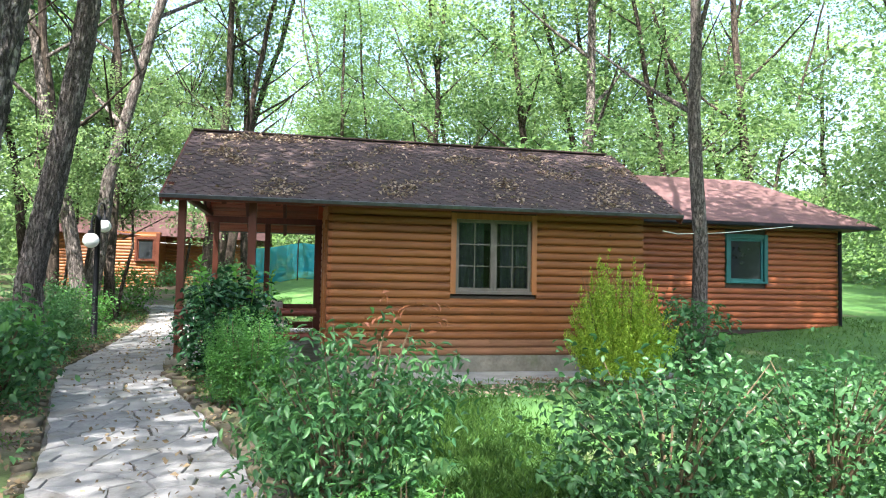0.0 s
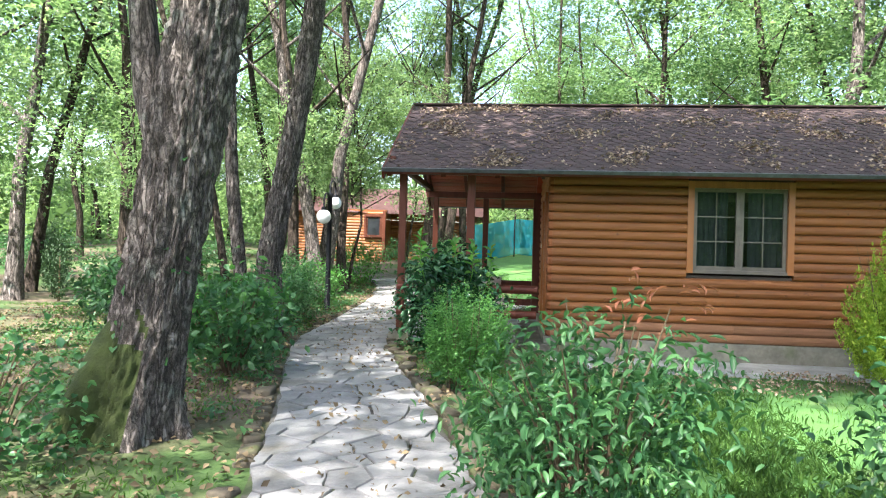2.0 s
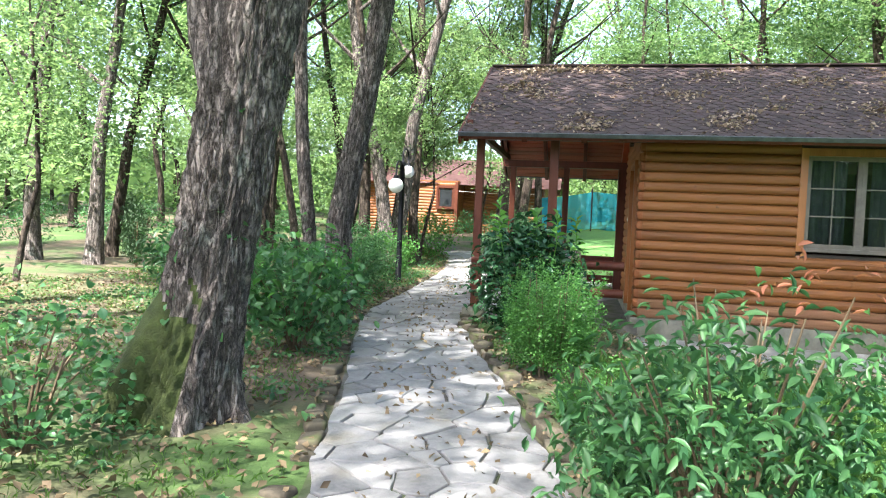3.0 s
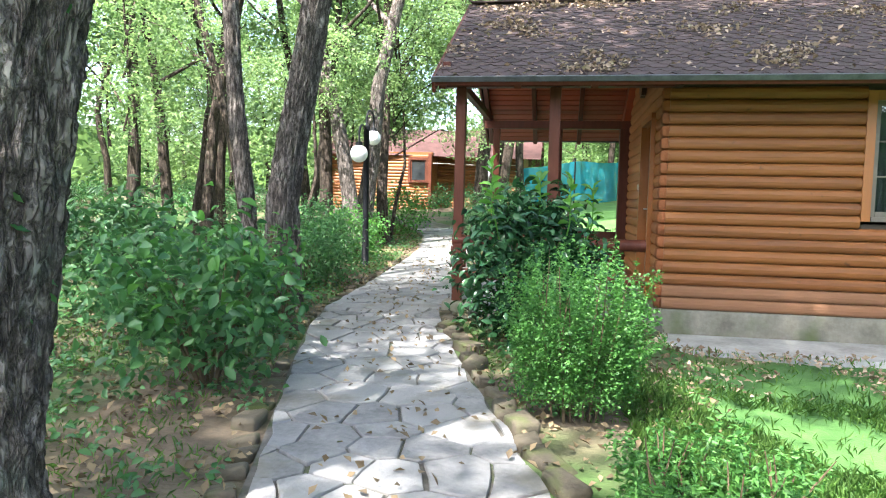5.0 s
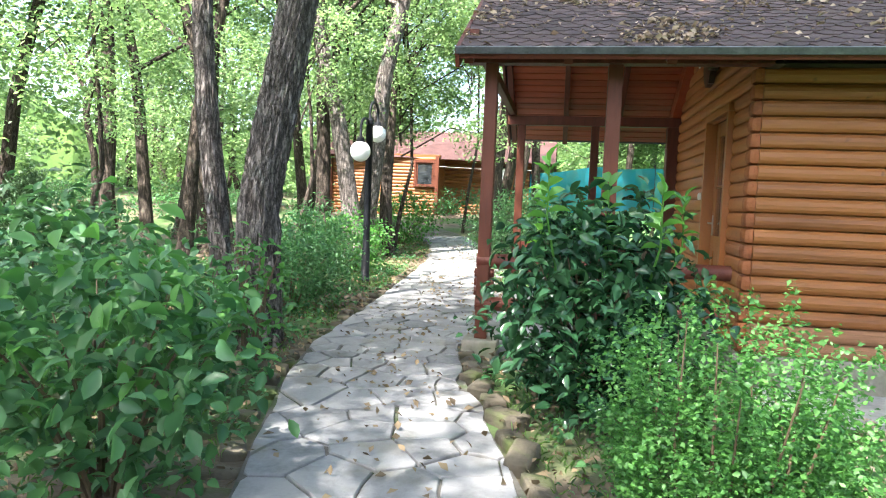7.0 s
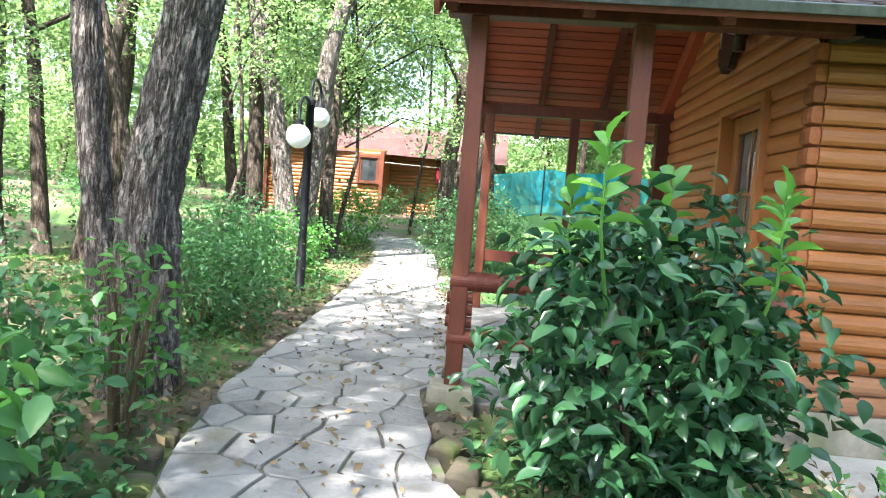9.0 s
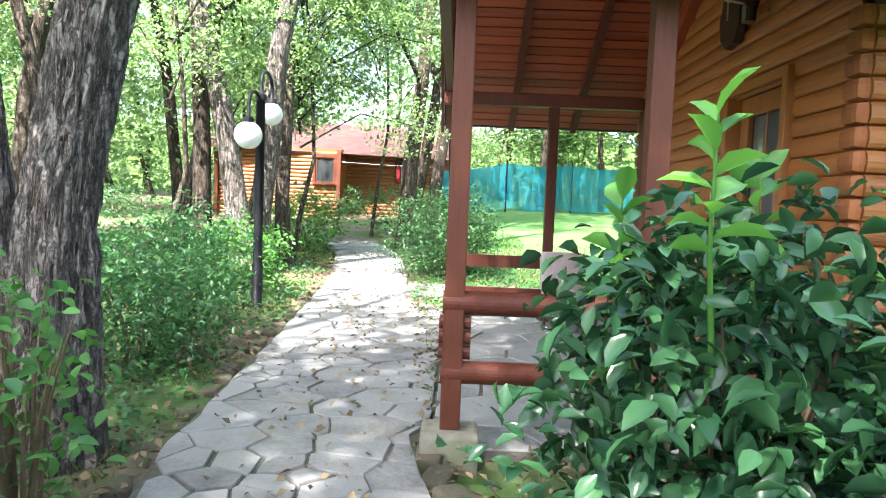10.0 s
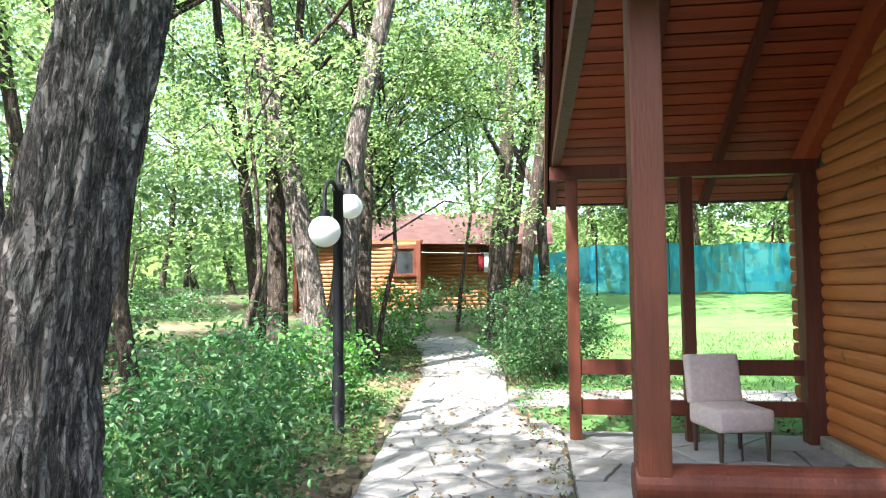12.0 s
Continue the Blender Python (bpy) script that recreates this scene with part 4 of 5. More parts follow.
# door: a deep frame, half-glazed leaf, handle
door = new("door")
door.parent = cabin
for a in ((D0 - 0.01, D0 + 0.06), (D1 - 0.06, D1 + 0.01)):
    boxed("door_frame", FRAMEWOOD, door, WX - 0.085, WX + 0.1, a[0], a[1], Z0, DTOP, 0.006)
boxed("door_frame", FRAMEWOOD, door, WX - 0.085, WX + 0.1, D0 - 0.01, D1 + 0.01, DTOP + 0.001, DTOP + 0.075, 0.006)
A0, A1, T = D0 + 0.065, D1 - 0.065, 0.13
XL = WX + 0.03
boxed("stile", FRAMEWOOD, door, XL, XL + 0.045, A0, A0 + T, Z0 + 0.02, DTOP - 0.01, 0.005)
boxed("stile", FRAMEWOOD, door, XL, XL + 0.045, A1 - T, A1, Z0 + 0.02, DTOP - 0.01, 0.005)
for z0, z1 in ((Z0 + 0.02, Z0 + 0.24), (0.86, 1.02), (DTOP - 0.16, DTOP - 0.01)):
    boxed("crosspiece", FRAMEWOOD, door, XL, XL + 0.045, A0 + T, A1 - T, z0, z1, 0.005)
boxed("panel", FRAMEWOOD, door, XL + 0.012, XL + 0.03, A0 + T, A1 - T, Z0 + 0.24, 0.86, 0.0)
g = boxed("pane", GLASS, door, XL + 0.018, XL + 0.024, A0 + T, A1 - T, 1.02, DTOP - 0.16, 0)
g.visible_shadow = False
ym = (A0 + A1) / 2
boxed("glazing_bar", FRAMEWOOD, door, XL + 0.006, XL + 0.017, ym - 0.012, ym + 0.012, 1.02, DTOP - 0.16, 0.002)
boxed("glazing_bar", FRAMEWOOD, door, XL + 0.004, XL + 0.016, A0 + T, A1 - T, 1.52, 1.545, 0.002)
boxed("handle_plate", STEEL, door, XL - 0.008, XL, A1 - 0.085, A1 - 0.045, 1.02, 1.24, 0.003)
rod("door_handle", STEEL, door, (XL - 0.05, A1 - 0.065, 1.15), (XL - 0.05, A1 - 0.19, 1.15), 0.01, 8)
rod("door_handle", STEEL, door, (XL - 0.05, A1 - 0.065, 1.15), (XL, A1 - 0.065, 1.15), 0.01, 8)
boxed("curtain", CURTAIN, door, XL + 0.06, XL + 0.07, A0 + T, A1 - T, 0.9, DTOP - 0.16, 0)

# ---- porch things ----
chair = thing("chair", "grey-beige upholstered chair with dark legs standing on the porch", "chair", at=(1.23, 3.72, 0.0))
CM = Matrix.Rotation(radians(14), 4, 'Z')
chair.matrix_basis = Matrix.Translation((1.23, 3.72, 0.0)) @ CM
bm = box(bmesh.new(), -0.24, 0.24, -0.27, 0.24, 0.24, 0.42, 0.035)
put(bm, "seat", FABRIC, chair, smooth=True)
bm = box(bmesh.new(), -0.24, 0.24, -0.045, 0.045, 0, 0.42, 0.03)
o = put(bm, "backrest", FABRIC, chair, smooth=True)
o.matrix_basis = Matrix.Translation((0, 0.235, 0.40)) @ Matrix.Rotation(radians(-9), 4, 'X')
for sx in (-0.2, 0.2):
    for sy in (-0.22, 0.2):
        put(tube(bmesh.new(), [(sx, sy, 0.0), (sx, sy, 0.245)], [0.016, 0.026], 8), "leg", DARKWOOD, chair)
plaque = thing("wall_plaque", "dark carved wooden plaque hung high on the log wall", "plaque", at=(2.10, 2.02, 2.84))
bm = bmesh.new()
ring = [bm.verts.new((-0.02, (0.2 + 0.012 * math.sin(k * 2.1)) * math.cos(2 * math.pi * k / 28), (0.23 + 0.012 * math.cos(k * 1.7)) * math.sin(2 * math.pi * k / 28))) for k in range(28)]
f = bm.faces.new(ring)
g = bmesh.ops.extrude_face_region(bm, geom=[f])
bmesh.ops.translate(bm, vec=(0.06, 0, 0), verts=[v for v in g["geom"] if isinstance(v, bmesh.types.BMVert)])
bmesh.ops.recalc_face_normals(bm, faces=bm.faces)
put(bm, "board", DARKWOOD, plaque)
bracket = thing("wall_lamp", "small wall lamp on a white metal bracket", "lamp", at=(2.12, 1.7, 2.8))
rod("bracket_arm", STEEL, bracket, (0.02, 0, 0.05), (-0.2, 0.02, 0.09), 0.009, 8)
rod("bracket_arm", STEEL, bracket, (-0.17, 0.02, 0.085), (-0.17, 0.02, -0.06), 0.007, 8)
put(tube(bmesh.new(), [(0.0, -0.1, 0.12), (-0.06, -0.1, 0.0), (-0.06, -0.1, -0.1)], [0.03, 0.055, 0.05], 12), "shade", DARKWOOD, bracket)
sw = thing("light_switch", "small offwhite outdoor light switch on the log wall", "switch", at=(2.12, 2.26, 1.44))
boxed("switch_box", WHITE, sw, 0.0, 0.05, -0.04, 0.04, -0.04, 0.04, 0.008)
boxed("rocker", WHITE, sw, -0.008, 0.0, -0.02, 0.02, -0.025, 0.025, 0.002)

# ---- lamp post ----
LX, LY = -2.31, 4.36
lamp = thing("street_lamp", "black iron lamp post with two white globes beside the path", "lamp", at=(LX, LY, 0))
put(tube(bmesh.new(), [(0, 0, -0.02), (0, 0, 0.5), (0, 0, 0.52), (0, 0, 2.42)], [0.065, 0.065, 0.054, 0.052], 14), "pole", IRON, lamp, smooth=True)
put(tube(bmesh.new(), [(0, 0, 2.40), (0, 0, 2.46), (0, 0, 2.50)], [0.064, 0.058, 0.02], 14), "cap", IRON, lamp)


def gooseneck(y, zg, r, top):
    pts = []
    h = abs(y) / 2
    for k in range(11):
        t = math.pi * k / 10
        pts.append((0, math.copysign(h - h * math.cos(t), y), top + 0.16 * math.sin(t)))
    pts.append((0, y, zg + r + 0.02))
    arm = put(tube(bmesh.new(), [(0, 0.0, top - 0.2)] + pts, [0.02] * 13, 8), "arm", IRON, lamp, smooth=True)
    put(tube(bmesh.new(), [(0, y, zg + r - 0.03), (0, y, zg + r + 0.05)], [0.07, 0.05], 14), "globe_holder", IRON, arm)
    bm = bmesh.new()
    bmesh.ops.create_uvsphere(bm, u_segments=28, v_segments=18, radius=r)
    bmesh.ops.translate(bm, vec=(0, y, zg), verts=bm.verts)
    put(bm, "globe", GLOBE, lamp, "white opal glass globe", smooth=True)


gooseneck(-0.45, 1.955, 0.15, 2.30)
gooseneck(0.45, 2.30, 0.135, 2.60)

# ---- shrubs ----
def shrub(name, label, x, y, parts, stems=9, height=1.0, spread=0.4, stem_mat=STEM):
    """parts: rows of (clumps, leaves each, centre, radii, scatter, leaf size, leaf width, droop, material, broad)."""
    s = thing(name, label, "shrub", at=(x, y, ground_z(x, y)))
    rr = random.Random(int(x * 100 + y * 37))
    for k in range(stems):
        a = rr.uniform(0, 6.283)
        q = Vector((math.cos(a) * spread * rr.uniform(.3, 1), math.sin(a) * spread * rr.uniform(.3, 1), height * rr.uniform(.55, .95)))
        put(tube(bmesh.new(), [(math.cos(a) * 0.05, math.sin(a) * 0.05, -0.02), q * 0.55 + Vector((0, 0, 0.05)), q], [0.012, 0.008, 0.003], 5), "stem", stem_mat, s)
    for n, per, c, rad, sc, size, wd, dr, mt, broad in parts:
        pts = clumps(n, per, c, rad, sc, 0.45)
        o = new("foliage", leaves_mesh("foliage", pts, rng.uniform(0.7, 1.25, len(pts)) * size, wd, dr, material=mt, wide=broad))
        o.parent = s
    return s


def shoots(n, per, base, height, spread, cone=0.3):
    """Leaf places along upright, slightly arching shoots."""
    out = []
    for k in range(n):
        a = rng.uniform(0, 2 * math.pi)
        rb, rt = base * math.sqrt(rng.uniform()), spread * math.sqrt(rng.uniform(0.05, 1))
        h = height * rng.uniform(0.55, 1.08) * (1 - cone * (rt / spread) ** 2)
        u = rng.uniform(0.12, 1, per) ** 0.8
        w = 0.05 * (1.15 - u)
        out.append(np.stack([np.cos(a) * (rb + (rt - rb) * u ** 1.5) + rng.normal(0, 1, per) * w, np.sin(a) * (rb + (rt - rb) * u ** 1.5) + rng.normal(0, 1, per) * w, h * u + rng.normal(0, 0.012, per)], 1))
    return np.concatenate(out)


def shoot_shrub(name, label, x, y, n, per, base, height, spread, size, width, material, stems=18, droop=0.1, cone=0.3):
    s = thing(name, label, "shrub", at=(x, y, ground_z(x, y)))
    rr = random.Random(int(x * 91 + y * 53))
    for k in range(stems):
        a = rr.uniform(0, 6.283)
        r1 = spread * rr.uniform(0.2, 0.9)
        put(tube(bmesh.new(), [(math.cos(a) * base * 0.5, math.sin(a) * base * 0.5, -0.02), (math.cos(a) * (base * 0.5 + r1 * 0.35), math.sin(a) * (base * 0.5 + r1 * 0.35), height * 0.5), (math.cos(a) * r1, math.sin(a) * r1, height * rr.uniform(0.7, 0.9))], [0.007, 0.005, 0.002], 5), "stem", STEM, s)
    p = shoots(n, per, base, height, spread, cone)
    o = new("foliage", leaves_mesh("foliage", p, rng.uniform(0.7, 1.3, len(p)) * size, width, droop, material=material))
    o.parent = s
    return s


laurel = shrub("laurel_shrub", "dark glossy cherry laurel shrub beside the porch post", 0.86, -1.5, [
    (400, 9, (0, 0, 0.66), (0.58, 0.66, 0.66), 0.09, 0.096, 0.5, 0.35, LEAF_LAUREL, True)], 14, 1.25, 0.5)
for dx, dy, z1 in ((-0.31, -0.5, 1.5), (0.3, -0.42, 1.36), (0.05, 0.1, 1.42), (-0.35, 0.15, 1.32), (0.5, 0.1, 1.34)):
    put(tube(bmesh.new(), [(dx * 0.8, dy * 0.8, z1 - 0.6), (dx, dy, z1 - 0.3), (dx, dy, z1)], [0.008, 0.006, 0.003], 6), "stem", LEAF_LAUREL_NEW, laurel)
    k = np.arange(12)
    ang = k * 2.4 + dx * 9
    ps = np.stack([np.full(12, dx), np.full(12, dy), z1 - 0.3 + 0.3 * k / 11], 1)
    out = np.stack([np.cos(ang), np.sin(ang), 0.05 + 0.09 * k], 1)
    o = new("foliage", leaves_mesh("foliage", ps, rng.uniform(0.10, 0.14, 12), 0.5, 0.0, up=out * 1.8, material=LEAF_LAUREL_NEW, wide=True))
    o.parent = laurel
shoot_shrub("spirea_shrub", "bright green small-leaved shrub at the path's edge", 1.2, -3.38, 230, 120, 0.32, 1.04, 0.5, 0.021, 0.7, LEAF_SPIREA, 12)
shrub("arching_shrub", "large arching shrub with long leaves and reddish tips", 2.02, -6.65, [
    (240, 10, (0, 0, 0.52), (0.56, 0.5, 0.5), 0.08, 0.068, 0.38, 0.5, LEAF_MID, True),
    (60, 9, (0.1, 0, 0.8), (0.62, 0.5, 0.42), 0.07, 0.07, 0.34, 0.3, LEAF_MID, True),
    (7, 4, (0.3, 0.1, 1.2), (0.42, 0.3, 0.13), 0.035, 0.06, 0.34, 0.2, LEAF_RED, True)], 26, 1.25, 0.6, STEM)
shoot_shrub("feathery_shrub", "soft feathery light-green shrub", 1.66, -4.85, 100, 70, 0.28, 0.46, 0.42, 0.034, 0.4, LEAF_SPIREA)
shoot_shrub("feathery_shrub", "soft feathery light-green shrub", 2.2, -7.35, 110, 70, 0.26, 0.5, 0.42, 0.034, 0.4, LEAF_SPIREA)
shoot_shrub("feathery_shrub", "soft feathery light-green shrub", 1.78, -5.75, 90, 70, 0.26, 0.55, 0.4, 0.03, 0.4, LEAF_MID)
shrub("rose_shrub", "broad dark-leaved rose shrub on the lawn's edge", 4.05, -6.55, [
    (250, 10, (0, 0, 0.46), (0.8, 0.65, 0.44), 0.11, 0.066, 0.55, 0.3, LEAF_DARK, True),
    (40, 8, (0, 0, 0.75), (0.8, 0.6, 0.4), 0.08, 0.07, 0.5, 0.2, LEAF_MID, True)], 24, 1.05, 0.8)
shrub("rose_shrub", "broad dark-leaved rose shrub on the lawn's edge", 5.5, -6.3, [
    (270, 10, (0, 0, 0.45), (1.0, 0.75, 0.42), 0.11, 0.066, 0.55, 0.3, LEAF_DARK, True),
    (36, 8, (0, 0, 0.7), (0.9, 0.6, 0.36), 0.08, 0.07, 0.5, 0.2, LEAF_MID, True)], 24, 1.0, 0.8)
shoot_shrub("golden_conifer", "golden-green bushy dwarf conifer before the cabin", 6.2, -1.6, 330, 72, 0.5, 1.9, 0.82, 0.048, 0.42, LEAF_THUJA, 8, -0.9, 0.55)
shrub("green_shrub", "leafy green shrub beside the cabin corner", 7.6, -1.2, [
    (120, 10, (0, 0, 0.7), (0.6, 0.6, 0.6), 0.1, 0.1, 0.5, 0.3, LEAF_MID, True)], 9, 1.1, 0.5)
shrub("hydrangea_shrub", "leafy green hydrangea shrub growing untrimmed by the path", -1.15, -3.3, [
    (120, 9, (0, 0, 0.54), (0.6, 0.55, 0.45), 0.09, 0.095, 0.55, 0.4, LEAF_MID, True),
    (26, 7, (0, 0, 0.74), (0.62, 0.58, 0.34), 0.07, 0.11, 0.5, 0.3, LEAF_SPIREA, True)], 16, 0.95, 0.5)
shrub("leafy_shrub", "low dark-green shrub at the foot of trees", -2.75, 2.9, [
    (300, 13, (0, 0, 0.6), (0.75, 0.95, 0.55), 0.1, 0.058, 0.45, 0.3, LEAF_MID, True)], 14, 1.0, 0.6)
shrub("leafy_shrub", "low dark-green shrub at the foot of trees", -2.35, 1.5, [
    (240, 12, (0, 0, 0.48), (0.6, 0.75, 0.45), 0.1, 0.066, 0.42, 0.3, LEAF_MID, True)], 12, 0.8, 0.5)
shrub("leafy_shrub", "low dark-green shrub at the foot of trees", -3.3, -1.2, [
    (160, 10, (0, 0, 0.75), (0.75, 0.7, 0.5), 0.12, 0.12, 0.4, 0.4, LEAF_DARK, True)], 10, 1.15, 0.5)
shrub("sprawling_shrub", "pale green sprawling undergrowth by the mossy trunk", -1.35, -6.3, [
    (105, 7, (0, 0, 0.34), (0.55, 0.6, 0.4), 0.09, 0.058, 0.72, 0.2, LEAF_MID, True)], 16, 0.75, 0.5)
shrub("sprawling_shrub", "pale green sprouts at the foot of the furrowed tree", -1.6, -1.05, [
    (46, 7, (0, 0, 0.55), (0.26, 0.3, 0.45), 0.07, 0.07, 0.6, 0.2, LEAF_SPIREA, True)], 12, 1.0, 0.26)
shrub("sprawling_shrub", "pale green sprawling undergrowth by the trees", -1.6, -1.95, [
    (100, 8, (0, 0, 0.46), (0.38, 0.42, 0.42), 0.09, 0.07, 0.6, 0.2, LEAF_MID, True)], 12, 0.85, 0.35)
shrub("sprawling_shrub", "pale green sprawling undergrowth by the trees", -2.3, -2.0, [
    (130, 9, (0, 0, 0.5), (0.6, 0.7, 0.45), 0.1, 0.08, 0.6, 0.2, LEAF_MID, True)], 12, 0.9, 0.5)
shrub("sprawling_shrub", "pale green sprawling undergrowth by the trees", -2.9, 5.6, [
    (150, 10, (0, 0, 0.5), (0.7, 0.7, 0.5), 0.1, 0.08, 0.6, 0.2, LEAF_SPIREA, True)], 12, 0.9, 0.5)
shrub("evergreen_shrub", "rounded dark evergreen shrub where the paths meet", -0.15, 8.0, [
    (460, 14, (0, 0, 0.72), (0.95, 0.85, 0.76), 0.09, 0.062, 0.5, 0.25, LEAF_DARK, True)], 12, 1.3, 0.7)
shrub("sprawling_shrub", "pale green sprawling undergrowth along the path's bend", -3.2, 10.5, [
    (190, 10, (0, 0, 0.6), (1.0, 1.3, 0.6), 0.12, 0.09, 0.6, 0.2, LEAF_SPIREA, True)], 12, 0.9, 0.8)
shrub("leafy_shrub", "young leafy shrub before the far cabin", -1.6, 14.5, [
    (150, 10, (0, 0, 0.7), (1.2, 0.9, 0.6), 0.12, 0.09, 0.5, 0.2, LEAF_MID, True)], 12, 1.3, 0.8)
rr = random.Random(5)
for k in range(40):
    x, y = rr.uniform(-20, -3.8), rr.uniform(-7, 24)
    if path_gap(x, y) < 1.8:
        continue
    shrub("undergrowth_shrub", "loose green undergrowth shrub on the forest floor", x, y, [
        (80, 10, (0, 0, 0.45), (0.9, 0.9, 0.5), 0.15, 0.1, 0.55, 0.3, LEAF_MID if k % 2 else LEAF_DARK, False)], 8, 0.8, 0.5)
ivy = thing("ivy", "ivy leaves climbing the thick tree's trunk", "climber", at=(-0.98, -5.5, 0))
n = 260
h = rng.uniform(0.3, 3.4, n)
ang = rng.normal(-1.2, 0.9, n)
rad = 0.225 * (1 - 0.035 * h) + 0.015
p = np.stack([0.175 * h + np.cos(ang) * rad, 0.05 * h + np.sin(ang) * rad, h], 1)
keep = np.array([noise.noise(Vector(q) * 2.2) > 0.05 for q in p])
o = new("foliage", leaves_mesh("foliage", p[keep], rng.uniform(0.04, 0.075, int(keep.sum())), 0.8, 0.5, material=LEAF_MID, wide=True))
o.parent = ivy
# clipped conifers of the far hedge
for k in range(9):
    x, y = -8.2 - 0.75 * k, 4.0 + 0.95 * k
    s = thing("hedge_conifer", "small dark columnar conifer in a row", "conifer", "conifers in a row", at=(x, y, ground_z(x, y)))
    put(tube(bmesh.new(), [(0, 0, 0), (0, 0, 1.0)], [0.03, 0.01], 6), "trunk", STEM, s)
    pts = clumps(90, 14, (0, 0, 0.75), (0.26, 0.26, 0.75), 0.05, 0.5)
    o = new("crown", leaves_mesh("crown", pts, rng.uniform(0.05, 0.09, len(pts)), 0.35, -0.8, material=LEAF_CONIFER))
    o.parent = s

# ---- far cabin ----
far_cabin = thing("far_log_cabin", "orange log cabin with a reddish shingle roof beyond the trees", "cabin")
FZ = 0.72
boxed("wall", LOG, far_cabin, -8.4, -4.05, 20.0, 25, FZ, FZ + 2.35, 0)
boxed("wall", LOG, far_cabin, -4.049, -0.4, 21.2, 25, FZ, FZ + 2.35, 0)
for k in range(17):
    z = FZ + PITCH * (k + 0.5)
    log_course(far_cabin, LOG, -8.4, 20.0, z, 4.35)
    log_course(far_cabin, LOG, -4.04, 21.2, z, 3.64)
window(far_cabin, Matrix.Translation((-5.02, 19.9, 1.83)), 0.84, 1.02, 1, 1, 1, POSTWOOD, POSTWOOD, glass=UNLIT_PANE)
window(far_cabin, Matrix.Translation((-2.3, 21.1, 2.0)), 0.8, 0.9, 1, 1, 1, POSTWOOD, POSTWOOD, glass=UNLIT_PANE)
bm = bmesh.new()
v = [bm.verts.new(q) for q in [(-9.0, 19.4, FZ + 2.25), (0.3, 20.6, FZ + 2.15), (0.3, 23.2, FZ + 3.5), (-9.0, 23.2, FZ + 3.6)]]
bm.faces.new(v)
v2 = [bm.verts.new(q) for q in [(-9.0, 27, FZ + 2.25), (0.3, 27, FZ + 2.15)]]
bm.faces.new((v[3], v[2], v2[1], v2[0]))
bmesh.ops.solidify(bm, geom=bm.faces[:], thickness=0.09)
put(bm, "roof", RED_ROOF, far_cabin)
for x, y in ((-8.35, 19.88), (-4.12, 19.88), (-0.5, 20.75)):
    boxed("post", POSTWOOD, far_cabin, x - 0.07, x + 0.07, y - 0.07, y + 0.07, FZ - 0.1, FZ + 2.3, 0.01)
boxed("foundation", CONCRETE, far_cabin, -8.45, -0.35, 19.95, 25.1, FZ - 0.5, FZ, 0.02)
line_y = 19.75
line = tagged(put(tube(bmesh.new(), [(-4.0, line_y, 2.62), (-2.2, line_y, 2.56), (-0.52, line_y + 0.9, 2.62)], [0.006] * 3, 6), "washing_line", WHITE), "thin washing line strung before the far cabin", "washing line")


def towel(x, w, h, material, label):
    bm = bmesh.new()
    cols = []
    for k in range(13):
        u = k / 12
        wave = 0.03 * math.sin(u * 11 + x)
        cols.append([bm.verts.new((x + w * u, line_y + 0.012 + wave * (1 - v), 2.56 - h + h * v)) for v in (0, 0.35, 0.7, 1)])
    for c0, c1 in zip(cols, cols[1:]):
        for j in range(3):
            bm.faces.new((c0[j], c1[j], c1[j + 1], c0[j + 1]))
    bmesh.ops.solidify(bm, geom=bm.faces[:], thickness=0.008)
    return tagged(put(bm, "towel", material, smooth=True), label, "towel")


towel(-2.15, 0.16, 0.55, mat("red_towel_cloth", (0.25, 0.02, 0.03), (0.4, 0.04, 0.05), 0.9, 12, 0.1), "red towel hung on a washing line")
towel(-1.96, 0.42, 0.62, mat("white_towel_cloth", (0.62, 0.62, 0.66), (0.75, 0.75, 0.78), 0.9, 12, 0.1), "white towel hung on a washing line")

# ---- annexe ----
annexe = thing("cabin_annexe", "lower log-sided annexe with a reddish shingle roof", "cabin")
AZ = 0.33
aw = boxed("wall", INSIDE, annexe, 7.7, 13.96, 3.0, 8.0, AZ - 0.5, 2.78, 0)
for k in range(18):
    z = AZ + PITCH * (k + 0.5)
    if z + PITCH / 2 > 1.36 and z - PITCH / 2 < 2.46:
        log_course(aw, LOG_DARK, 7.7, 3.0, z, 11.0 - 7.7)
        log_course(aw, LOG_DARK, 12.05, 3.0, z, 13.96 - 12.05)
    else:
        log_course(aw, LOG_DARK, 7.7, 3.0, z, 13.96 - 7.7)
window(annexe, Matrix.Translation((11.0, 2.97, 1.36)), 1.05, 1.1, 1, 1, 1, TEALWOOD, TEALWOOD, glass=UNLIT_PANE)
bm = bmesh.new()
v = [bm.verts.new(q) for q in [(7.76, 2.4, 2.62), (14.5, 2.4, 2.62), (14.5, 8.5, 2.62), (7.76, 8.5, 2.62)]]
e = [bm.verts.new((q.co.x, q.co.y, 2.70)) for q in v]
r0, r1 = bm.verts.new((7.76, 5.4, 4.1)), bm.verts.new((13.4, 5.4, 4.1))
bm.faces.new(v)
for k in range(4):
    bm.faces.new((v[k], v[(k + 1) % 4], e[(k + 1) % 4], e[k]))
for q in ((e[0], e[1], r1, r0), (e[2], e[3], r0, r1), (e[1], e[2], r1), (e[3], e[0], r0)):
    bm.faces.new(q)
bmesh.ops.recalc_face_normals(bm, faces=bm.faces)
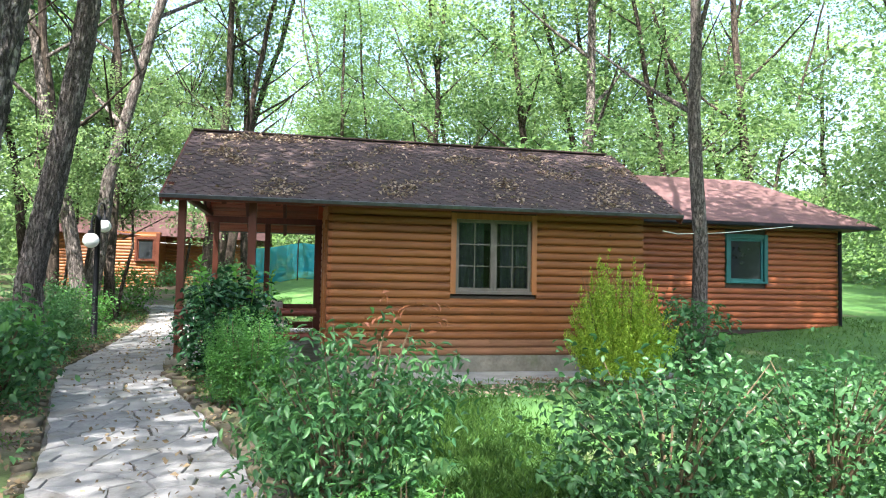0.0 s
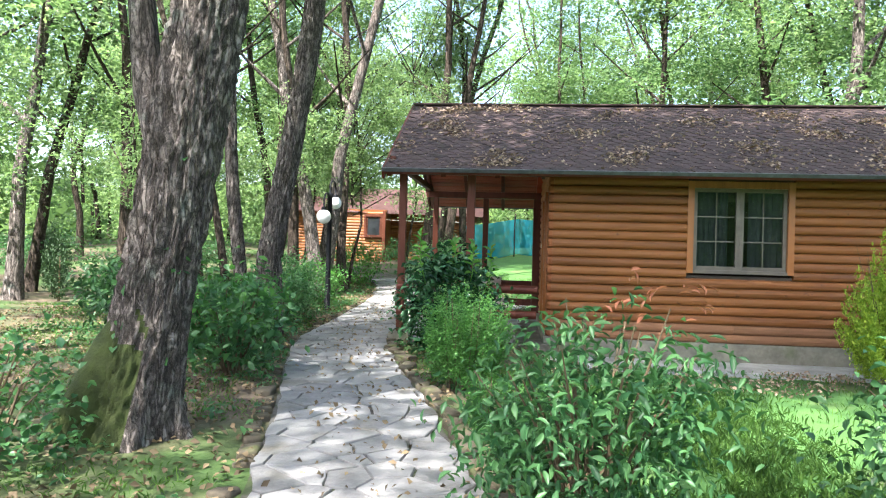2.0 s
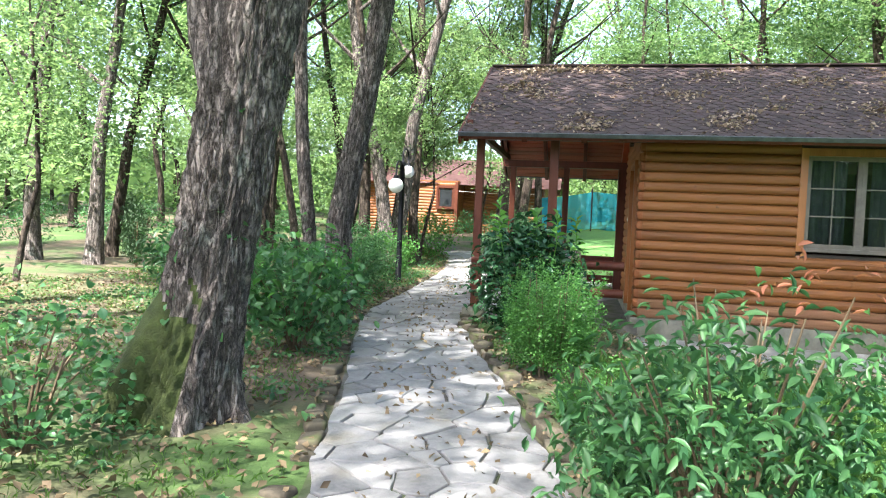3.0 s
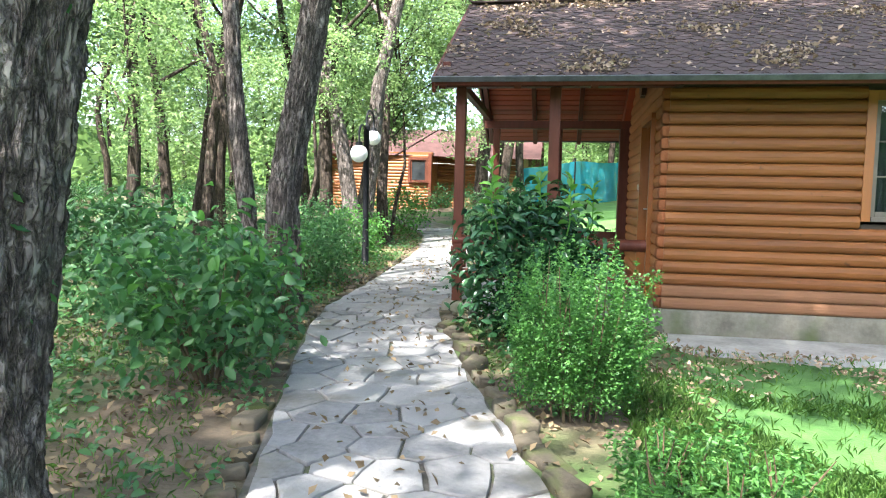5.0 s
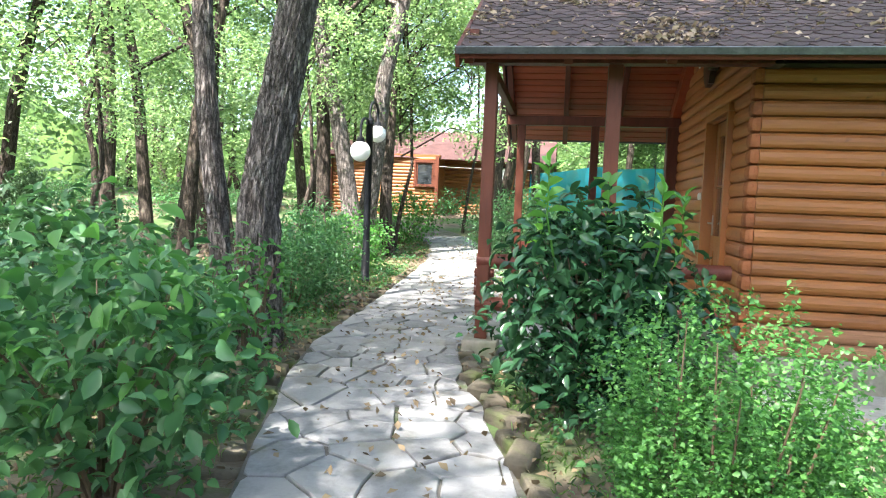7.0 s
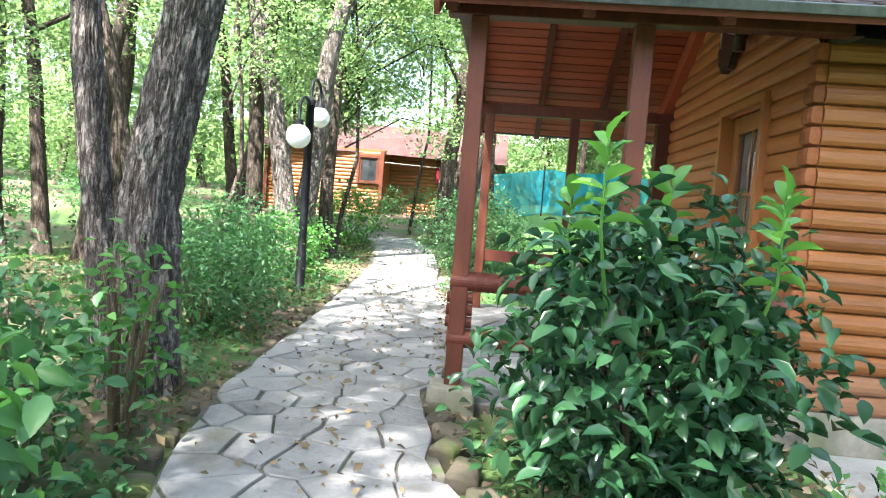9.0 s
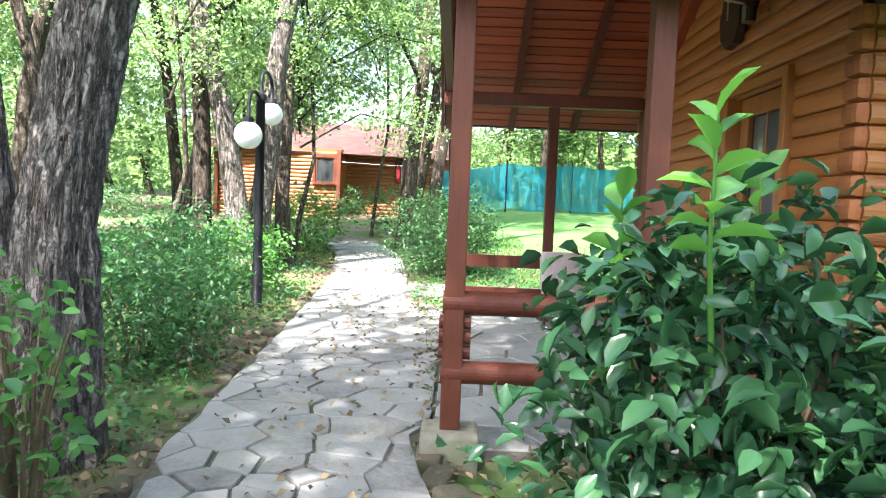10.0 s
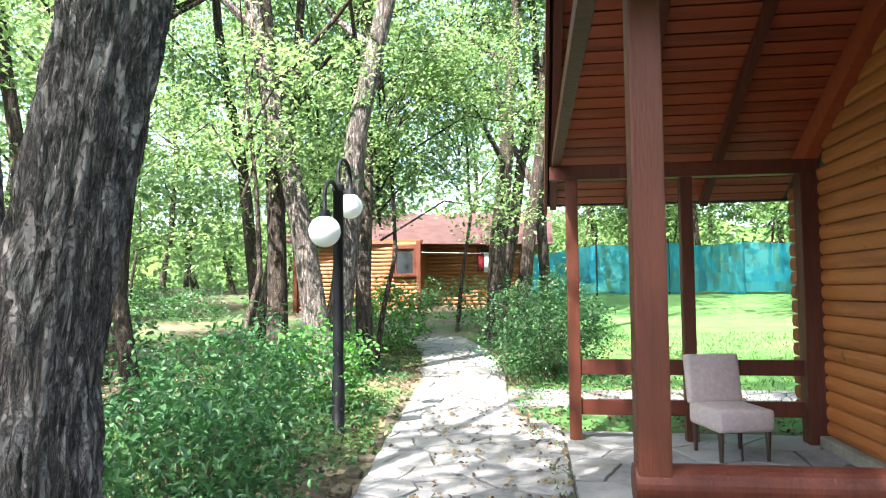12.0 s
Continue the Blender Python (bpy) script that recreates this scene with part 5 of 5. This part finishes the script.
put(bm, "roof", RED_ROOF, annexe)
boxed("gutter", IRON, annexe, 7.8, 14.52, 2.3, 2.38, 2.60, 2.68, 0.02)
rod("downpipe", IRON, annexe, (13.9, 2.85, 2.6), (13.9, 2.85, 0.35), 0.04, 10)

cable = tagged(put(tube(bmesh.new(), [(7.6, -0.3, 2.2), (7.9, -0.25, 2.16), (9.5, 0.9, 2.3), (12.2, 2.3, 2.62)], [0.007] * 4, 6), "cable", WHITE), "pale cable slung from the cabin eaves to the annexe", "cable")

# ---- net fence ----
fence = thing("net_fence", "teal shade-net fence on thin posts across the lawn", "fence")
for k in range(10):
    x = -0.6 + 2.25 * k
    y = 20.0 + 0.15 * math.sin(k)
    zb = ground_z(x, y)
    rod("post", IRON, fence, (x, y, zb - 0.1), (x, y, zb + 1.75), 0.03, 8)
    if k < 9:
        bm = bmesh.new()
        cols = 10
        lo, hi = [], []
        for c in range(cols + 1):
            u = c / cols
            xx = x + 2.25 * u
            yy = 19.95 + 0.15 * math.sin(k + u) + 0.05 * math.sin(u * 9 + k)
            zz = ground_z(xx, yy)
            lo.append(bm.verts.new((xx, yy, zz + 0.05 + 0.04 * math.sin(u * 7 + k * 2))))
            hi.append(bm.verts.new((xx, yy + 0.03, zz + 1.62 - 0.09 * math.sin(math.pi * u) ** 2 * (0.4 + 0.6 * ((k * 7) % 5) / 4))))
        for c in range(cols):
            bm.faces.new((lo[c], lo[c + 1], hi[c + 1], hi[c]))
        bmesh.ops.solidify(bm, geom=bm.faces[:], thickness=0.006)
        put(bm, "net", NET, fence)

# ---- grass and litter ----
def scatter(n, x0, x1, y0, y1, keep):
    out = []
    while len(out) < n:
        q = (rng.uniform(x0, x1), rng.uniform(y0, y1))
        if keep(*q):
            out.append((q[0], q[1], ground_z(*q)))
    return np.array(out)


def grassy(x, y):
    return is_lawn(x, y) and not (1.8 < x < 7.95 and -0.65 < y < 5)


p = scatter(40000, 1.7, 16, -9, 12, grassy)
o = new("grass", leaves_mesh("grass", p - np.array([0, 0, 0.01]), rng.uniform(0.04, 0.09, len(p)), 0.07, -1.0, material=GRASS))
tagged(o, "short bright green lawn grass", "grass", kind="stuff")
p = scatter(48000, -8, 1.5, -10, 14, lambda x, y: path_gap(x, y) > 0.75 and not (-0.1 < x < 2.2 and -0.3 < y < 5) and noise.noise(Vector((x * 0.6, y * 0.6, 3))) + 0.4 * noise.noise(Vector((x * 2.5, y * 2.5, 6))) > 0.0)
o = new("grass", leaves_mesh("grass", p - np.array([0, 0, 0.01]), rng.uniform(0.025, 0.075, len(p)), 0.09, -0.8, material=GRASS))
tagged(o, "patchy woodland grass and weeds", "grass", kind="stuff")
p = scatter(26000, 1.5, 4.4, -7.5, -2.0, lambda x, y: path_gap(x, y) > 0.85 and noise.noise(Vector((x * 0.9, y * 0.9, 5))) > -0.3 and rng.uniform() < min((4.4 - x) / 1.6, (y + 7.5) / 1.2, (-2.0 - y) / 1.0))
o = new("grass", leaves_mesh("grass", p - np.array([0, 0, 0.01]), rng.uniform(0.035, 0.11, len(p)), 0.05, -0.8, material=GRASS))
tagged(o, "long uncut lawn grass beside the path", "grass", kind="stuff")
c = scatter(1500, -6.5, 1.2, -8.5, 11, lambda x, y: 0.72 < path_gap(x, y) < 4.5 and not (-0.4 < x < 2.2 and -0.3 < y < 5) and noise.noise(Vector((x * 0.9, y * 0.9, 1))) > -0.1)
p = np.repeat(c, 7, 0) + rng.normal(0, 1, (len(c) * 7, 3)) * np.array([0.05, 0.05, 0.03]) + np.array([0, 0, 0.05])
o = new("weeds", leaves_mesh("weeds", p, rng.uniform(0.03, 0.075, len(p)), 0.6, 0.1, material=LEAF_MID, wide=True))
tagged(o, "low broad-leaved weeds on the forest floor", "weeds", kind="stuff")
p = scatter(20000, -7, 2.2, -9, 11, lambda x, y: path_gap(x, y) > 0.66 and not (-0.1 < x < 2.2 and 0 < y < 4.6))
p[:, 2] += 0.012
o = new("leaf_litter", leaves_mesh("leaf_litter", p, rng.uniform(0.03, 0.075, len(p)), 0.6, 0.0, material=LITTER_DARK))
tagged(o, "brown fallen leaves on the forest floor", "leaves", kind="stuff")
p = scatter(1500, 1.7, 7.8, -2.2, -0.55, lambda x, y: noise.noise(Vector((x * 0.8, y * 1.5, 7))) > -0.12)
p[:, 2] += 0.012
o = new("leaf_litter", leaves_mesh("leaf_litter", p, rng.uniform(0.03, 0.08, len(p)), 0.6, 0.0, material=LITTER))
tagged(o, "dry brown leaves on bare soil beside the apron", "leaves", kind="stuff")
# leaves lying on the roof, in drifts
q = []
while len(q) < 3800:
    x, y = rng.uniform(RX0, RX1), rng.uniform(0.05, SLEN - 0.1)
    d = noise.noise(Vector((x * 1.1, y * 1.6, 9.0))) + 0.35 * noise.noise(Vector((x * 4, y * 4, 2)))
    if d + rng.normal(0, 0.16) > 0.36 or rng.uniform() < 0.05:
        q.append(tuple(south @ Vector((x, y, 0.034))))
o = new("leaf_litter", leaves_mesh("leaf_litter", np.array(q), rng.uniform(0.035, 0.085, len(q)), 0.6, 0.1, material=LITTER))
tagged(o, "dry fallen leaves in drifts on the shingle roof", "leaves", kind="stuff")
q = []
for k in range(900):
    x, y = on_path(rng.uniform(3, 24), rng.normal(0.1, 0.32))
    q.append((x, y, ground_z(x, y) + 0.02))
o = new("leaf_litter", leaves_mesh("leaf_litter", np.array(q), rng.uniform(0.03, 0.07, len(q)), 0.6, 0.0, material=LITTER_DARK))
tagged(o, "scattered fallen leaves on the flagstones", "leaves", kind="stuff")

# ---- kerb stones and flagstones ----
path = thing("path", "winding garden path of irregular grey flagstones", "path", kind="structure")
bm = bmesh.new()
prev = None
for i in range(0, len(LINE), 6):
    a = on_path(LINE_S[i], -PATH_HALF - 0.02)
    b = on_path(LINE_S[i], PATH_HALF * right_reach(LINE_S[i]) + 0.01)
    cur = (bm.verts.new((*a, ground_z(*a) - 0.011)), bm.verts.new((*b, ground_z(*b) - 0.011)))
    if prev:
        bm.faces.new((prev[0], prev[1], cur[1], cur[0]))
    prev = cur
bmesh.ops.recalc_face_normals(bm, faces=bm.faces)
put(bm, "mortar_bed", JOINT, path)
porch_floor = thing("porch_floor", "porch floor of large pale flagstones", "floor", kind="structure")
boxed("mortar_bed", JOINT, porch_floor, -0.1, 2.19, 0.02, 4.6, -0.3, -0.008, 0)
crossing = thing("side_path", "flagstone side path running past the porch", "path", kind="structure")
boxed("mortar_bed", JOINT, crossing, -0.9, 12.0, 5.95, 7.1, -0.3, -0.008, 0)


def cells(w, h, step, spread, seed):
    """Irregular stones that fill a w x h field: Voronoi cells of scattered points, shrunk unevenly for the joints."""
    rr = random.Random(seed)
    pts = []
    for _ in range(int(w * h / step ** 2 * 26)):
        q = Vector((rr.uniform(-0.5, w + 0.5), rr.uniform(-0.5, h + 0.5)))
        need = step * (1 + spread * noise.noise(Vector((q.x * 1.1, q.y * 1.7, seed * 1.0))) * 1.6) * 0.78
        if all((q - o).length > need for o in pts):
            pts.append(q)
    out = []
    for c in pts:
        poly = [Vector((0, 0)), Vector((w, 0)), Vector((w, h)), Vector((0, h))]
        for o in pts:
            if o is c or (o - c).length > step * 3.2:
                continue
            mid, nrm = (c + o) / 2, (o - c).normalized()
            mid = mid - nrm * (0.0035 + 0.013 * rr.random() ** 2.2)
            res = []
            for p0, p1 in zip(poly, poly[1:] + poly[:1]):
                da, db = (p0 - mid).dot(nrm), (p1 - mid).dot(nrm)
                if da <= 0:
                    res.append(p0)
                if da * db < 0:
                    res.append(p0 + (p1 - p0) * (da / (da - db)))
            poly = res
            if len(poly) < 3:
                break
        if len(poly) >= 3:
            area = abs(sum(p0.x * p1.y - p1.x * p0.y for p0, p1 in zip(poly, poly[1:] + poly[:1]))) / 2
            if area > 0.004:
                out.append(poly)
    return out


def flag(poly, place, parent, z=0.0):
    """One flagstone with a worn, rounded rim."""
    fine = []
    for a, b in zip(poly, poly[1:] + poly[:1]):
        k = max(1, int((b - a).length / 0.11))
        for i in range(k):
            q = a.lerp(b, i / k)
            if i:
                q = q + Vector((noise.noise(Vector((q.x * 9, q.y * 9, 1))), noise.noise(Vector((q.x * 9, q.y * 9, 5))))) * 0.018
            fine.append(q)
    c = sum(fine, Vector((0, 0))) / len(fine)
    bm = bmesh.new()
    lift = random.uniform(-0.004, 0.005)
    tx, ty = random.uniform(-.008, .008), random.uniform(-.008, .008)
    rings = []
    for s, dz in ((1.0, -0.04), (0.995, -0.002), (0.965, 0.005)):
        ring = []
        for q in fine:
            u = c + (q - c) * s
            x, y = place(u.x, u.y)
            ring.append(bm.verts.new((x, y, ground_z(x, y) + z + dz + lift + (u.x - c.x) * tx + (u.y - c.y) * ty)))
        rings.append(ring)
    n = len(fine)
    for r0, r1 in zip(rings, rings[1:]):
        for k in range(n):
            bm.faces.new((r0[k], r0[(k + 1) % n], r1[(k + 1) % n], r1[k]))
    bm.faces.new(rings[-1])
    bmesh.ops.recalc_face_normals(bm, faces=bm.faces)
    put(bm, "flagstone", STONE, parent)


L0, L1 = 1.5, 26.0
for poly in cells(L1 - L0, 2 * PATH_HALF, 0.33, 0.6, 3):
    flag(poly, lambda u, v: on_path(L0 + u, (PATH_HALF - v) * (1 + 0.16 * noise.noise(Vector(((L0 + u) * 1.7, 3.0, 0))) if v > PATH_HALF else right_reach(L0 + u) if right_reach(L0 + u) > 1.05 else 1 + 0.16 * noise.noise(Vector(((L0 + u) * 1.7, 8.0, 0))))), path)
for poly in cells(2.27, 4.55, 0.55, 0.3, 4):
    flag(poly, lambda u, v: (-0.09 + u, 0.03 + v), porch_floor, 0.002)
for poly in cells(9.0, 1.1, 0.5, 0.25, 6):
    cx = sum(q.x for q in poly) / len(poly) - 0.85
    cy = sum(q.y for q in poly) / len(poly) + 5.97
    if path_gap(cx, cy) > PATH_HALF + 0.1:
        flag(poly, lambda u, v: (-0.85 + u, 5.97 + v), crossing, 0.002)
kerb = thing("kerb", "row of rough mossy kerb stones along the path", "kerb", kind="structure")
rr = random.Random(9)
for side, l, l_end in ((1, 2.0, 13.2), (-1, 6.0, 20.0)):
  while l < l_end:
    w = rr.uniform(0.16, 0.36) * (1 if side > 0 else 0.6)
    x, y = on_path(l + w / 2, side * (PATH_HALF + 0.11 + rr.uniform(-.03, .03)))
    x2, y2 = on_path(l + w / 2 + 0.1, side * (PATH_HALF + 0.11 + rr.uniform(-.03, .03)))
    bm = box(bmesh.new(), -w / 2, w / 2, -0.07, 0.07, -0.08, 0.075, 0.025)
    for v in bm.verts:
        v.co += Vector((noise.noise(v.co * 9 + Vector((l, 0, 0))), noise.noise(v.co * 9 + Vector((0, l, 0))), noise.noise(v.co * 9 + Vector((0, 0, l))))) * 0.025
    o = put(bm, "kerb_stone", KERB, kerb, smooth=True)
    o.matrix_basis = Matrix.Translation((x, y, ground_z(x, y) + (rr.uniform(-.075, -.03) if side > 0 else rr.uniform(-.085, -.055)))) @ Matrix.Rotation(math.atan2(y2 - y, x2 - x) + rr.uniform(-.12, .12), 4, 'Z')
    l += w + rr.choice((0.01, 0.03, 0.09) if side > 0 else (0.04, 0.12, 0.35))
